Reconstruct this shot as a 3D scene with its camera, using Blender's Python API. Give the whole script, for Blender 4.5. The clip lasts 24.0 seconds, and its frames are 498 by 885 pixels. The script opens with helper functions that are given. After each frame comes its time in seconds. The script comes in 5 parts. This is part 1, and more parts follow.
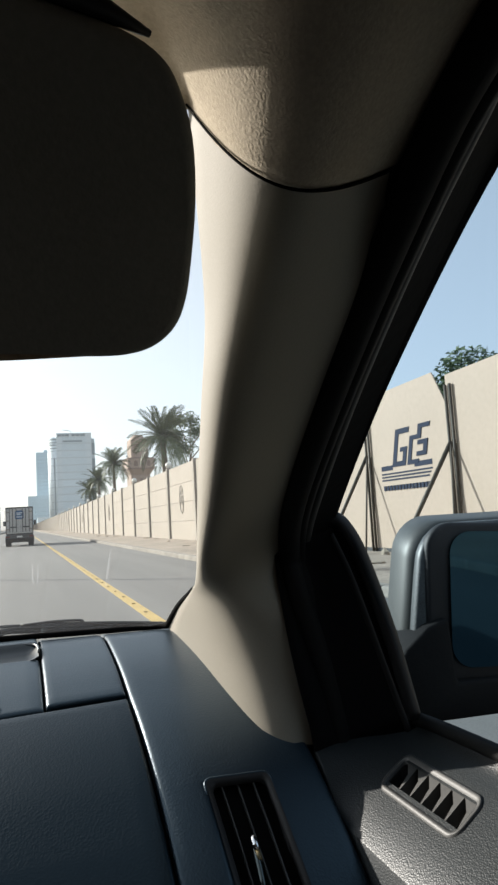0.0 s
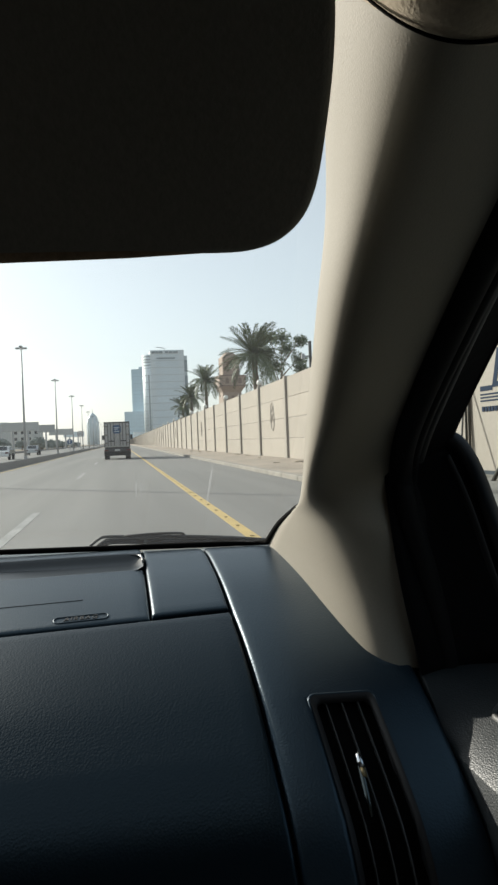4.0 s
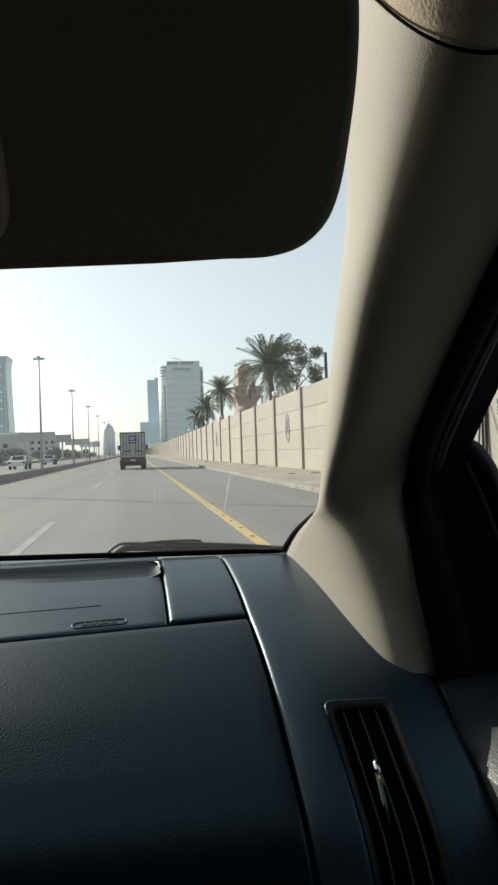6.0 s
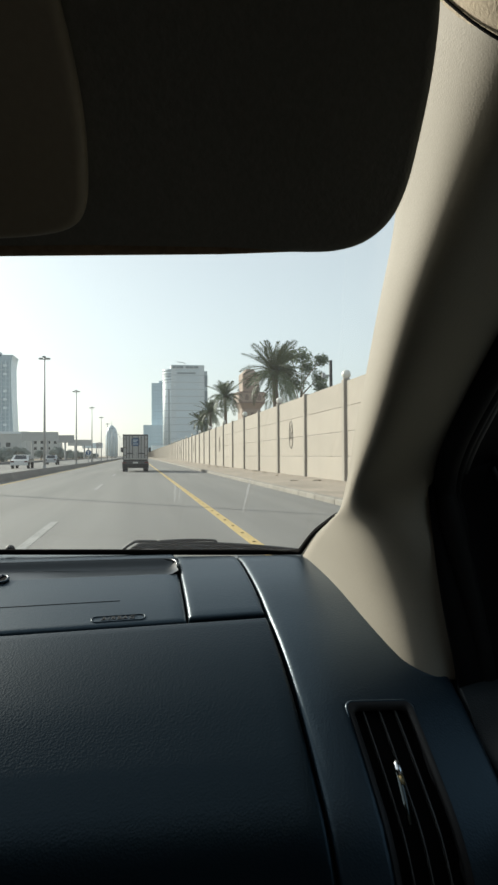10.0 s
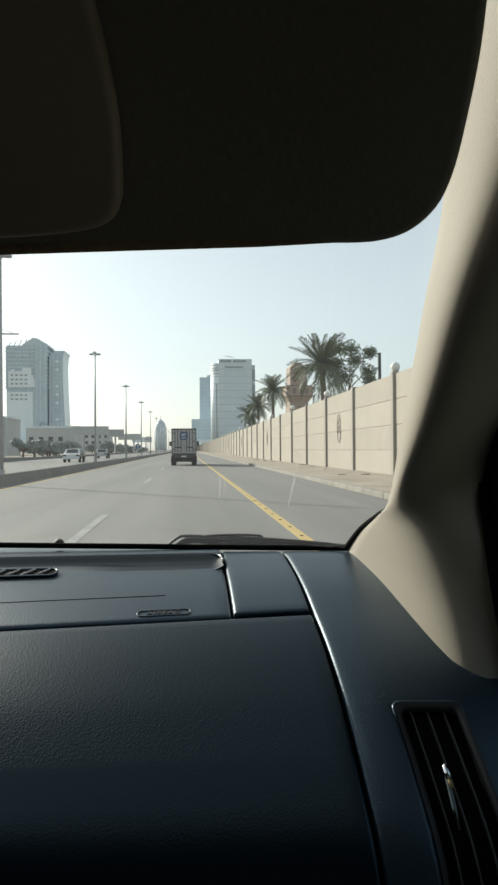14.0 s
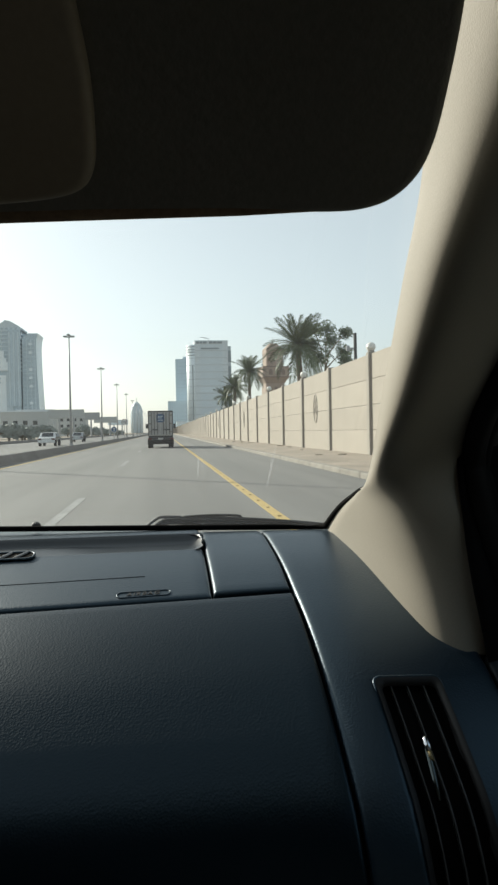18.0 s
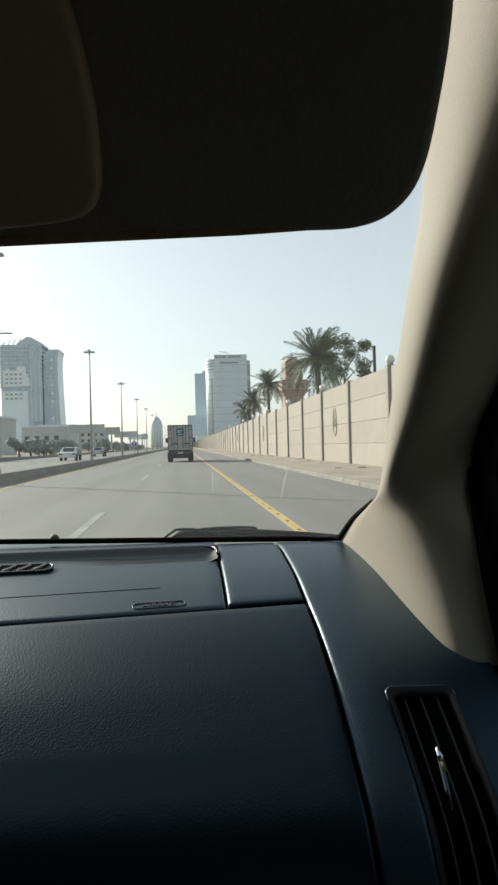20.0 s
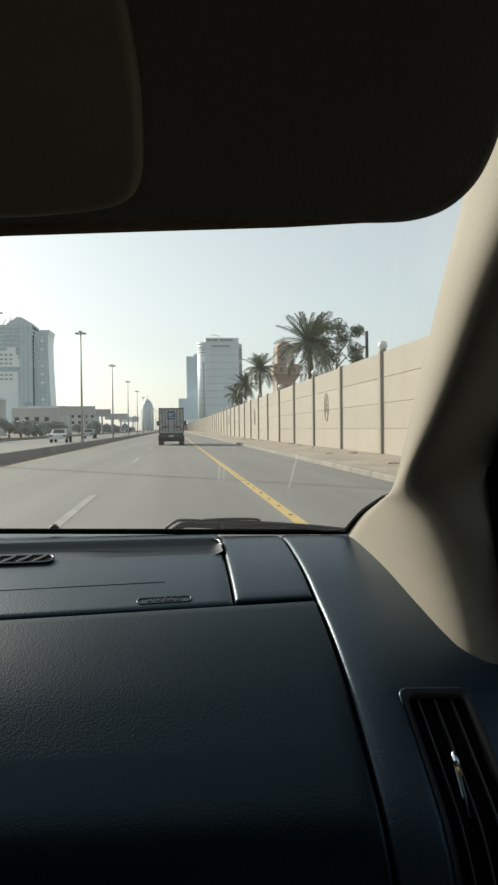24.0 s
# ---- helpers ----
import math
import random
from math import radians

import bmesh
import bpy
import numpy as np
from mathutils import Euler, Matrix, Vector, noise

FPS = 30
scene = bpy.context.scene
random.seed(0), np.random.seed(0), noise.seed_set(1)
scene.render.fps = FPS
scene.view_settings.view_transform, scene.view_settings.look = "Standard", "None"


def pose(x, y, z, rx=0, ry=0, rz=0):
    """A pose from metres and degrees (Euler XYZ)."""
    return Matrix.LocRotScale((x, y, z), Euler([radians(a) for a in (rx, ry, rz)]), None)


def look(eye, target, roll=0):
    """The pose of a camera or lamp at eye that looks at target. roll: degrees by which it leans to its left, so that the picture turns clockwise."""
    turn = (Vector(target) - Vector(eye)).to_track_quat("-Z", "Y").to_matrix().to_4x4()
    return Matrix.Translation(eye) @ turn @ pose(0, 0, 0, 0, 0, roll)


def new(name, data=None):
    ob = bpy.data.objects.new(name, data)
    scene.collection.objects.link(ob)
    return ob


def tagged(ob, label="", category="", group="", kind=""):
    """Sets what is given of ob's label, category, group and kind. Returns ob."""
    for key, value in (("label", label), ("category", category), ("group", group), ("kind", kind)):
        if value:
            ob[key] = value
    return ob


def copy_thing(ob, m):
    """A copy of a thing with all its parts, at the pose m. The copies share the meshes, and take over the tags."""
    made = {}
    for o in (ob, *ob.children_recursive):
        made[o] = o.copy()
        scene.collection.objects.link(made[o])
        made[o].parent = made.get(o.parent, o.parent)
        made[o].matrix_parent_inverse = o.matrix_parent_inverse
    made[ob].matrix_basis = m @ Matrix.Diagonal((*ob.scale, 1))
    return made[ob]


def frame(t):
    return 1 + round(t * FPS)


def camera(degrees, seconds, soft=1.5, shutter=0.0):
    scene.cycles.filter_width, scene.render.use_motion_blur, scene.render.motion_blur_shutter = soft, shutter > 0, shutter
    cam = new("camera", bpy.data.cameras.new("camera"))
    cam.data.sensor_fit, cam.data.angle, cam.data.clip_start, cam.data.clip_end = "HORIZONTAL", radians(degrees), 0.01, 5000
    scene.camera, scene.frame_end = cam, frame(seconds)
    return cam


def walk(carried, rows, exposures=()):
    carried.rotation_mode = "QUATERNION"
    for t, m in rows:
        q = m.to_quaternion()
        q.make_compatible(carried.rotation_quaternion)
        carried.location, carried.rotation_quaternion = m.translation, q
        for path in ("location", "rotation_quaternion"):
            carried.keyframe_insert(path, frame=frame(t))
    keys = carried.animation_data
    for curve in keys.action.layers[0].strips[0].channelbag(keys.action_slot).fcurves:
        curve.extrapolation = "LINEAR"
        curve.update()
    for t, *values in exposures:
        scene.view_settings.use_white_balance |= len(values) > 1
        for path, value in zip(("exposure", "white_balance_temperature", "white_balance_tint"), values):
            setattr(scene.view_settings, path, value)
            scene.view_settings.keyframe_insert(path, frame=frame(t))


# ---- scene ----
cam = camera(39.9, 24.0, soft=2.6)
PATH = [
    (0, (-0.0003, -0.1065, 1.2860), (0.6422, 1.7774, 1.4812), -3.24),
    (0.5, (-0.0073, -0.1221, 1.2842), (0.6122, 1.7606, 1.5516), -3.01),
    (1, (0.0023, -0.1320, 1.2858), (0.6304, 1.7417, 1.5931), -3.51),
    (1.5, (-0.0131, -0.1140, 1.2856), (0.4949, 1.8046, 1.5323), -1.66),
    (2, (-0.0178, -0.1352, 1.2879), (0.4293, 1.7937, 1.5699), -3.03),
    (2.5, (-0.0147, -0.1282, 1.2878), (0.4218, 1.8097, 1.5199), -2.16),
    (3, (-0.0221, -0.1016, 1.2851), (0.3979, 1.8480, 1.4354), -0.82),
    (3.5, (-0.0109, -0.0810, 1.2877), (0.3951, 1.8768, 1.3324), -1.79),
    (5.5, (-0.0065, -0.0556, 1.2777), (0.3396, 1.9120, 1.1848), -2.04),
    (6, (-0.0132, -0.0736, 1.2816), (0.3253, 1.8975, 1.2846), -1.88),
    (6.5, (-0.0196, -0.0784, 1.2856), (0.3184, 1.8914, 1.3604), -0.32),
    (7, (-0.0346, -0.0661, 1.2770), (0.3106, 1.9038, 1.2592), 0.78),
    (7.5, (-0.0255, -0.0757, 1.2741), (0.3018, 1.8970, 1.3126), -0.54),
    (8, (-0.0370, -0.0503, 1.2699), (0.3019, 1.9180, 1.1643), -0.45),
    (8.5, (-0.0200, -0.0665, 1.2732), (0.3188, 1.9043, 1.2391), -1.67),
    (9, (-0.0420, -0.0680, 1.2772), (0.2775, 1.9063, 1.2828), -0.12),
    (9.5, (-0.0427, -0.0713, 1.2741), (0.2899, 1.9008, 1.2888), -0.19),
    (11.5, (-0.0296, -0.0764, 1.2773), (0.2332, 1.9061, 1.3024), -1.20),
    (12, (-0.0334, -0.0674, 1.2783), (0.0900, 1.9288, 1.2725), -0.47),
    (12.5, (-0.0206, -0.0764, 1.2757), (0.1454, 1.9167, 1.2825), -1.46),
    (13, (-0.0303, -0.0669, 1.2732), (0.1628, 1.9236, 1.2495), 0.01),
    (13.5, (-0.0298, -0.0542, 1.2743), (0.2002, 1.9319, 1.2212), -0.80),
    (14, (-0.0357, -0.0670, 1.2762), (0.1580, 1.9236, 1.2785), -0.33),
    (14.5, (-0.0333, -0.0605, 1.2737), (0.1666, 1.9290, 1.2326), -0.80),
    (15, (-0.0297, -0.0724, 1.2762), (0.1856, 1.9160, 1.2631), -1.48),
    (15.5, (-0.0204, -0.0848, 1.2812), (0.2313, 1.8986, 1.3338), -2.72),
    (16, (-0.0217, -0.0772, 1.2826), (0.2315, 1.9066, 1.3009), -2.15),
    (16.5, (-0.0240, -0.0704, 1.2773), (0.2135, 1.9154, 1.2735), -1.49),
    (17, (-0.0385, -0.0689, 1.2735), (0.1845, 1.9184, 1.2451), -0.50),
    (17.5, (-0.0416, -0.0610, 1.2731), (0.2032, 1.9233, 1.2215), -0.28),
    (19.5, (-0.0109, -0.0674, 1.2734), (0.2732, 1.9120, 1.2374), -3.40),
    (20, (-0.0301, -0.0734, 1.2715), (0.1739, 1.9161, 1.2600), -1.37),
    (20.5, (-0.0294, -0.0666, 1.2713), (0.0853, 1.9293, 1.2148), -1.35),
    (21, (-0.0227, -0.0609, 1.2697), (0.0997, 1.9333, 1.1790), -2.03),
    (21.5, (-0.0340, -0.0554, 1.2691), (0.0864, 1.9389, 1.1795), -0.60),
    (22, (-0.0458, -0.0514, 1.2771), (0.0727, 1.9427, 1.1789), 0.13),
    (22.5, (-0.0415, -0.0542, 1.2739), (0.1070, 1.9389, 1.1987), -0.25),
    (23, (-0.0380, -0.0674, 1.2765), (0.1682, 1.9215, 1.2343), -0.22),
    (23.5, (-0.0519, -0.0719, 1.2754), (0.1004, 1.9223, 1.2661), 0.90),
    (24, (-0.0508, -0.0481, 1.2826), (0.1790, 1.9378, 1.2239), -0.61),
]
EXPOSURES = [(0.0, 1.15, 6350, 11), (0.5, 0.96, 6350, 11), (0.8, 0.86, 6350, 11), (2.0, 0.87, 6330, 10), (3.0, 0.82, 6350, 9), (6.0, 0.83, 6480, 6), (17.0, 0.79, 6480, 5), (20.0, 0.79, 6480, 5), (22.0, 0.72, 6450, 5), (23.0, 0.46, 6450, 5), (24.0, 0.70, 6700, 6)]
# how the car stands on the road: nose slightly up, a touch to the left
CAR = Matrix.Translation((0, 0, 1.28)) @ pose(0, 0, 0, 0.5, 0, 0.36) @ Matrix.Translation((0, 0, -1.28))
walk(cam, [(t, CAR @ look(eye, target, roll)) for t, eye, target, roll in PATH], EXPOSURES)

# ---- world, sun, exposure ----
SUN_LEFT, SUN_UP = 42.0, 23.0     # degrees to the left of the way ahead, degrees above the horizon
world = bpy.data.worlds.new("world")
scene.world = world
world.use_nodes = True
wn = world.node_tree.nodes
sky = wn.new("ShaderNodeTexSky")
sky.sky_type = "NISHITA"
sky.sun_disc = False
sky.sun_elevation = radians(SUN_UP)
sky.sun_rotation = radians(-SUN_LEFT)
sky.air_density, sky.dust_density, sky.ozone_density = 1.0, 1.7, 2.0
wn["Background"].inputs["Strength"].default_value = 0.102
haze = wn.new("ShaderNodeHueSaturation")
haze.inputs["Saturation"].default_value = 0.46
world.node_tree.links.new(sky.outputs[0], haze.inputs["Color"])
veil = wn.new("ShaderNodeMix")
veil.data_type = "RGBA"
veil.inputs[0].default_value = 0.38
veil.inputs[7].default_value = (4.1, 4.4, 4.52, 1)     # even dust haze
world.node_tree.links.new(haze.outputs[0], veil.inputs[6])
world.node_tree.links.new(veil.outputs[2], wn["Background"].inputs["Color"])

sun_data = bpy.data.lights.new("sun", "SUN")
sun_data.energy, sun_data.angle, sun_data.color = 3.6, radians(0.6), (1.0, 0.93, 0.82)
sun = new("sun", sun_data)
a, e = radians(SUN_LEFT), radians(SUN_UP)
toward = Vector((-math.sin(a) * math.cos(e), math.cos(a) * math.cos(e), math.sin(e)))
sun.matrix_world = look(toward * 60, (0, 0, 0))


# ---- materials ----
def material(name, color, rough=0.6, metal=0.0, vary=0.12, grain=40.0, patch=3.0, bump=0.0, bump_scale=None,
             specular=0.5, piece=0.0, cells=False, tint=None, stretch=None, sheen=None):
    """A surface with colour variation at two scales, and fine relief. grain, patch: features a metre."""
    m = bpy.data.materials.new(name)
    m.use_nodes = True
    n, l = m.node_tree.nodes, m.node_tree.links
    p = n["Principled BSDF"]
    p.inputs["Roughness"].default_value = rough
    p.inputs["Metallic"].default_value = metal
    p.inputs["Specular IOR Level"].default_value = specular
    if sheen:
        p.inputs["Specular Tint"].default_value = (*sheen, 1)
    co = n.new("ShaderNodeTexCoord")
    fine, wide = n.new("ShaderNodeTexNoise"), n.new("ShaderNodeTexNoise")
    fine.inputs["Scale"].default_value, wide.inputs["Scale"].default_value = grain, patch
    fine.inputs["Detail"].default_value, wide.inputs["Detail"].default_value = 4, 5
    l.new(co.outputs["Object"], fine.inputs["Vector"])
    if stretch:
        run = n.new("ShaderNodeMapping")
        run.inputs["Scale"].default_value = stretch
        l.new(co.outputs["Object"], run.inputs["Vector"])
        l.new(run.outputs[0], wide.inputs["Vector"])
    else:
        l.new(co.outputs["Object"], wide.inputs["Vector"])
    add = n.new("ShaderNodeMath")
    add.operation = "ADD"
    l.new(fine.outputs["Fac"], add.inputs[0])
    l.new(wide.outputs["Fac"], add.inputs[1])
    span = n.new("ShaderNodeMapRange")
    span.inputs["From Min"].default_value, span.inputs["From Max"].default_value = 0.6, 1.4
    span.inputs["To Min"].default_value, span.inputs["To Max"].default_value = 1 - vary, 1 + vary
    l.new(add.outputs[0], span.inputs["Value"])
    last = span.outputs["Result"]
    if piece:
        info = n.new("ShaderNodeObjectInfo")
        r = n.new("ShaderNodeMapRange")
        r.inputs["To Min"].default_value, r.inputs["To Max"].default_value = 1 - piece, 1 + piece
        l.new(info.outputs["Random"], r.inputs["Value"])
        mul = n.new("ShaderNodeMath")
        mul.operation = "MULTIPLY"
        l.new(last, mul.inputs[0])
        l.new(r.outputs["Result"], mul.inputs[1])
        last = mul.outputs[0]
    col = n.new("ShaderNodeMix")
    col.data_type = "RGBA"
    col.inputs[6].default_value = (*color, 1)
    col.inputs[7].default_value = (*(tint or color), 1)
    l.new(wide.outputs["Fac"], col.inputs[0])
    mix = n.new("ShaderNodeVectorMath")
    mix.operation = "SCALE"
    l.new(col.outputs[2], mix.inputs[0])
    l.new(last, mix.inputs["Scale"])
    l.new(mix.outputs[0], p.inputs["Base Color"])
    if bump:
        if cells:
            b = n.new("ShaderNodeTexVoronoi")
            out = b.outputs["Distance"]
        else:
            b = n.new("ShaderNodeTexNoise")
            b.inputs["Detail"].default_value = 3
            out = b.outputs["Fac"]
        b.inputs["Scale"].default_value = bump_scale or grain
        l.new(co.outputs["Object"], b.inputs["Vector"])
        bn = n.new("ShaderNodeBump")
        bn.inputs["Strength"].default_value = bump
        bn.inputs["Distance"].default_value = 0.3 / (bump_scale or grain)
        l.new(out, bn.inputs["Height"])
        l.new(bn.outputs["Normal"], p.inputs["Normal"])
    return m


def clear_glass(name, tint, gloss=0.05, dusty=0.0):
    m = bpy.data.materials.new(name)
    m.use_nodes = True
    n, l = m.node_tree.nodes, m.node_tree.links
    n.remove(n["Principled BSDF"])
    clear, shine, mix = n.new("ShaderNodeBsdfTransparent"), n.new("ShaderNodeBsdfGlossy"), n.new("ShaderNodeMixShader")
    clear.inputs["Color"].default_value = (*tint, 1)
    shine.inputs["Roughness"].default_value = 0.02
    mix.inputs[0].default_value = gloss
    dust, film = n.new("ShaderNodeBsdfTranslucent"), n.new("ShaderNodeMixShader")
    dust.inputs["Color"].default_value = (0.9, 0.92, 0.95, 1)
    film.inputs[0].default_value = dusty
    l.new(clear.outputs[0], mix.inputs[1])
    l.new(shine.outputs[0], mix.inputs[2])
    l.new(mix.outputs[0], film.inputs[1])
    l.new(dust.outputs[0], film.inputs[2])
    l.new(film.outputs[0], n["Material Output"].inputs["Surface"])
    return m


M = {}
# specular tint gives the dash vinyls the blue of reflected sky
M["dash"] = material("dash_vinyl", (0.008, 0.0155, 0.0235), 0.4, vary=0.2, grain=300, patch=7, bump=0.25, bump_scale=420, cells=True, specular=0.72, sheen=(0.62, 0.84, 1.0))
M["rim"] = material("satin_vinyl_rim", (0.02, 0.026, 0.031), 0.3, vary=0.1, grain=300, patch=7, specular=0.6)
# the same vinyl made near black for shade on the lower front
M["dash_shaded"] = material("dash_vinyl_shaded", (0.0006, 0.0034, 0.006), 0.36, vary=0.25, grain=300, patch=7, bump=0.22, bump_scale=400, cells=True, specular=0.42, sheen=(0.56, 0.81, 1.0))
M["black"] = material("black_plastic", (0.0045, 0.0045, 0.005), 0.6, vary=0.2, grain=200, patch=6, bump=0.1)
M["void"] = material("black_recess", (0.003, 0.003, 0.003), 0.9, vary=0.1, specular=0.05)
M["rubber"] = material("black_rubber", (0.006, 0.006, 0.006), 0.8, vary=0.2, grain=150, patch=8, bump=0.2, specular=0.2)
M["matt_black"] = material("matt_black_trim", (0.005, 0.005, 0.0055), 0.85, vary=0.2, grain=200, patch=6, bump=0.15, specular=0.12)
M["pillar"] = material("beige_trim", (0.245, 0.223, 0.18), 0.68, vary=0.07, grain=500, patch=6, bump=0.25, bump_scale=900, cells=True)
M["liner"] = material("beige_fabric", (0.42, 0.362, 0.28), 0.95, vary=0.2, grain=420, patch=10, bump=0.9, bump_scale=600, specular=0.1)
M["visor"] = material("visor_fabric", (0.24, 0.225, 0.19), 0.95, vary=0.12, grain=300, patch=8, bump=0.5, bump_scale=420, specular=0.1)
M["flap"] = material("visor_plastic", (0.35, 0.29, 0.20), 0.5, vary=0.08, grain=300, patch=8, bump=0.1)
M["door"] = material("door_vinyl", (0.022, 0.026, 0.028), 0.38, vary=0.15, grain=200, patch=8, bump=0.45, bump_scale=620, cells=True, specular=0.3)
M["grey_plastic"] = material("grey_plastic", (0.048, 0.048, 0.046), 0.5, vary=0.12, grain=200, patch=8, bump=0.15)
M["pale_slat"] = material("pale_slat", (0.24, 0.25, 0.26), 0.35, vary=0.1, grain=200, patch=8)
M["amber"] = material("amber_plastic", (0.22, 0.17, 0.08), 0.3, vary=0.1)
# hem browner and lighter than the visor, for the light along its edge
M["hem"] = material("brown_hem_lit", (0.30, 0.215, 0.14), 0.95, vary=0.4, grain=260, patch=60, bump=0.8, bump_scale=320, specular=0.1)
M["chrome"] = material("chrome", (0.8, 0.82, 0.85), 0.12, 1.0, vary=0.04)
M["slider"] = material("dark_glossy_metal", (0.085, 0.10, 0.10), 0.2, 1.0, vary=0.1)
M["silver"] = material("silver_paint", (0.066, 0.068, 0.063), 0.5, 0.4, vary=0.06, grain=900, patch=4)
M["bezel"] = material("speckled_plastic", (0.06, 0.066, 0.066), 0.45, vary=0.6, grain=330, patch=30, bump=0.2, bump_scale=300)
M["mirror"] = material("mirror_glass", (0.03, 0.068, 0.095), 0.03, 1.0, vary=0.02)
M["screen"] = clear_glass("windscreen_glass", (0.93, 0.965, 0.955), 0.07, 0.022)
# side pane's blue tint stands in for a deeper blue sky
M["pane"] = clear_glass("blue_side_glass", (0.60, 0.73, 0.82), 0.004)
M["smear"] = clear_glass("pale_streak_film", (0.98, 0.98, 0.98), 0.0, 0.07)
M["asphalt"] = material("asphalt", (0.122, 0.12, 0.115), 0.85, vary=0.2, grain=60, patch=1.0, bump=0.3, bump_scale=120, tint=(0.19, 0.184, 0.172), stretch=(0.9, 0.025, 1))
M["seam"] = material("tar_seam", (0.118, 0.116, 0.112), 0.8, vary=0.3, grain=5)
M["yellow"] = material("yellow_paint", (0.47, 0.34, 0.12), 0.75, vary=0.25, grain=18, patch=1.2)
M["white"] = material("white_paint", (0.24, 0.24, 0.232), 0.75, vary=0.5, grain=18, patch=1.2)
M["stud"] = material("road_stud", (0.33, 0.25, 0.10), 0.7, vary=0.2)
M["sand"] = material("sandy_ground", (0.33, 0.27, 0.20), 0.95, vary=0.25, grain=9, patch=0.12, bump=0.6, bump_scale=14, tint=(0.27, 0.235, 0.185))
M["paving"] = material("pavement", (0.295, 0.248, 0.198), 0.9, vary=0.4, grain=7, patch=0.6, bump=0.3, bump_scale=30)
M["kerb"] = material("kerb_concrete", (0.235, 0.215, 0.185), 0.9, vary=0.35, grain=20, patch=1.5, bump=0.3, piece=0.08)
M["concrete"] = material("wall_concrete", (0.34, 0.302, 0.256), 0.88, vary=0.10, grain=25, patch=0.5, bump=0.25, piece=0.05)
M["post"] = material("post_concrete", (0.30, 0.272, 0.236), 0.88, vary=0.14, grain=25, patch=0.8, bump=0.25, piece=0.07)
M["barrier"] = material("barrier_concrete", (0.16, 0.155, 0.145), 0.9, vary=0.25, grain=12, patch=0.5, bump=0.3, piece=0.08)
M["hoarding"] = material("hoarding_sheet", (0.43, 0.325, 0.238), 0.7, vary=0.08, grain=8, patch=0.5, bump=0.1, piece=0.04)
M["logo"] = material("logo_blue", (0.012, 0.02, 0.042), 0.9, vary=0.15, grain=20)
M["steel"] = material("galvanised_steel", (0.22, 0.19, 0.16), 0.6, 0.1, vary=0.2, grain=20, patch=2)
M["brace"] = material("rusty_scaffold_tube", (0.085, 0.07, 0.052), 0.7, 0.1, vary=0.35, grain=20, patch=3)
M["lamp_metal"] = material("lamp_metal", (0.36, 0.37, 0.375), 0.5, 0.1, vary=0.15, grain=10)
M["globe"] = material("lamp_globe", (0.75, 0.73, 0.68), 0.35, vary=0.06)
M["leaf"] = material("palm_leaf", (0.08, 0.115, 0.05), 0.6, vary=0.4, grain=6, patch=1.5, piece=0.25, tint=(0.095, 0.11, 0.05))
M["tree_leaf"] = material("tree_leaf", (0.075, 0.118, 0.048), 0.6, vary=0.4, grain=3, patch=0.8, tint=(0.10, 0.13, 0.06))
# leaf green paled to paint the haze over the far trees
M["far_leaf"] = material("hazed_leaf", (0.21, 0.245, 0.225), 0.8, vary=0.3, grain=2, patch=0.5, tint=(0.26, 0.285, 0.265))
M["bark"] = material("bark", (0.16, 0.125, 0.09), 0.95, vary=0.35, grain=14, patch=3, bump=0.8, bump_scale=16)
M["van_white"] = material("truck_panel", (0.50, 0.495, 0.48), 0.5, vary=0.14, grain=5, patch=0.7)
M["truck_dark"] = material("truck_chassis", (0.03, 0.03, 0.03), 0.7, vary=0.3, grain=10)
M["blue_sign"] = material("blue_sign", (0.03, 0.085, 0.19), 0.5, vary=0.1)
M["pale_blue"] = material("pale_blue_sign", (0.45, 0.52, 0.58), 0.5, vary=0.1)
M["green_sign"] = material("green_sign", (0.03, 0.12, 0.06), 0.5, vary=0.1)
M["car_silver"] = material("car_silver", (0.42, 0.44, 0.46), 0.3, 0.6, vary=0.05)
# dark surface of the unseen walls that keep light out of the cabin
M["light_block"] = material("light_block_dark", (0.02, 0.02, 0.021), 0.95, vary=0.2, grain=200, patch=5)
# truck white greyed for dirt and for the shade on the rear
M["truck_rear"] = material("truck_rear_dirt_shade", (0.36, 0.36, 0.35), 0.55, vary=0.2, grain=5, patch=0.9)
# glass colour lightened to carry the haze before the far tower
M["far_glass"] = material("hazed_far_glass", (0.55, 0.62, 0.66), 0.3, 0.1, vary=0.08, grain=0.4, patch=0.05)
M["red_lens"] = material("red_lens", (0.09, 0.012, 0.01), 0.25, vary=0.05)
M["car_white"] = material("car_white", (0.66, 0.67, 0.67), 0.3, vary=0.04)
M["car_glass"] = material("car_glass", (0.03, 0.035, 0.04), 0.1, vary=0.1)
# tower stone, glass, concrete and cladding: distance haze put into the colours
M["stone"] = material("hazed_stone", (0.63, 0.69, 0.73), 0.7, vary=0.06, grain=0.8, patch=0.05)
M["hazed_office_glass"] = material("hazed_office_glass", (0.60, 0.68, 0.735), 0.3, vary=0.06, grain=0.6, patch=0.08, piece=0.03)
M["sign_dark"] = material("hazed_sign_panel", (0.30, 0.345, 0.37), 0.6, vary=0.1, grain=0.8, patch=0.1)
M["stone_joint"] = material("hazed_joint", (0.48, 0.54, 0.575), 0.7, vary=0.1, grain=0.8, patch=0.05)
M["hazed_glass"] = material("hazed_glass", (0.46, 0.555, 0.62), 0.25, 0.1, vary=0.15, grain=0.5, patch=0.08, piece=0.06)
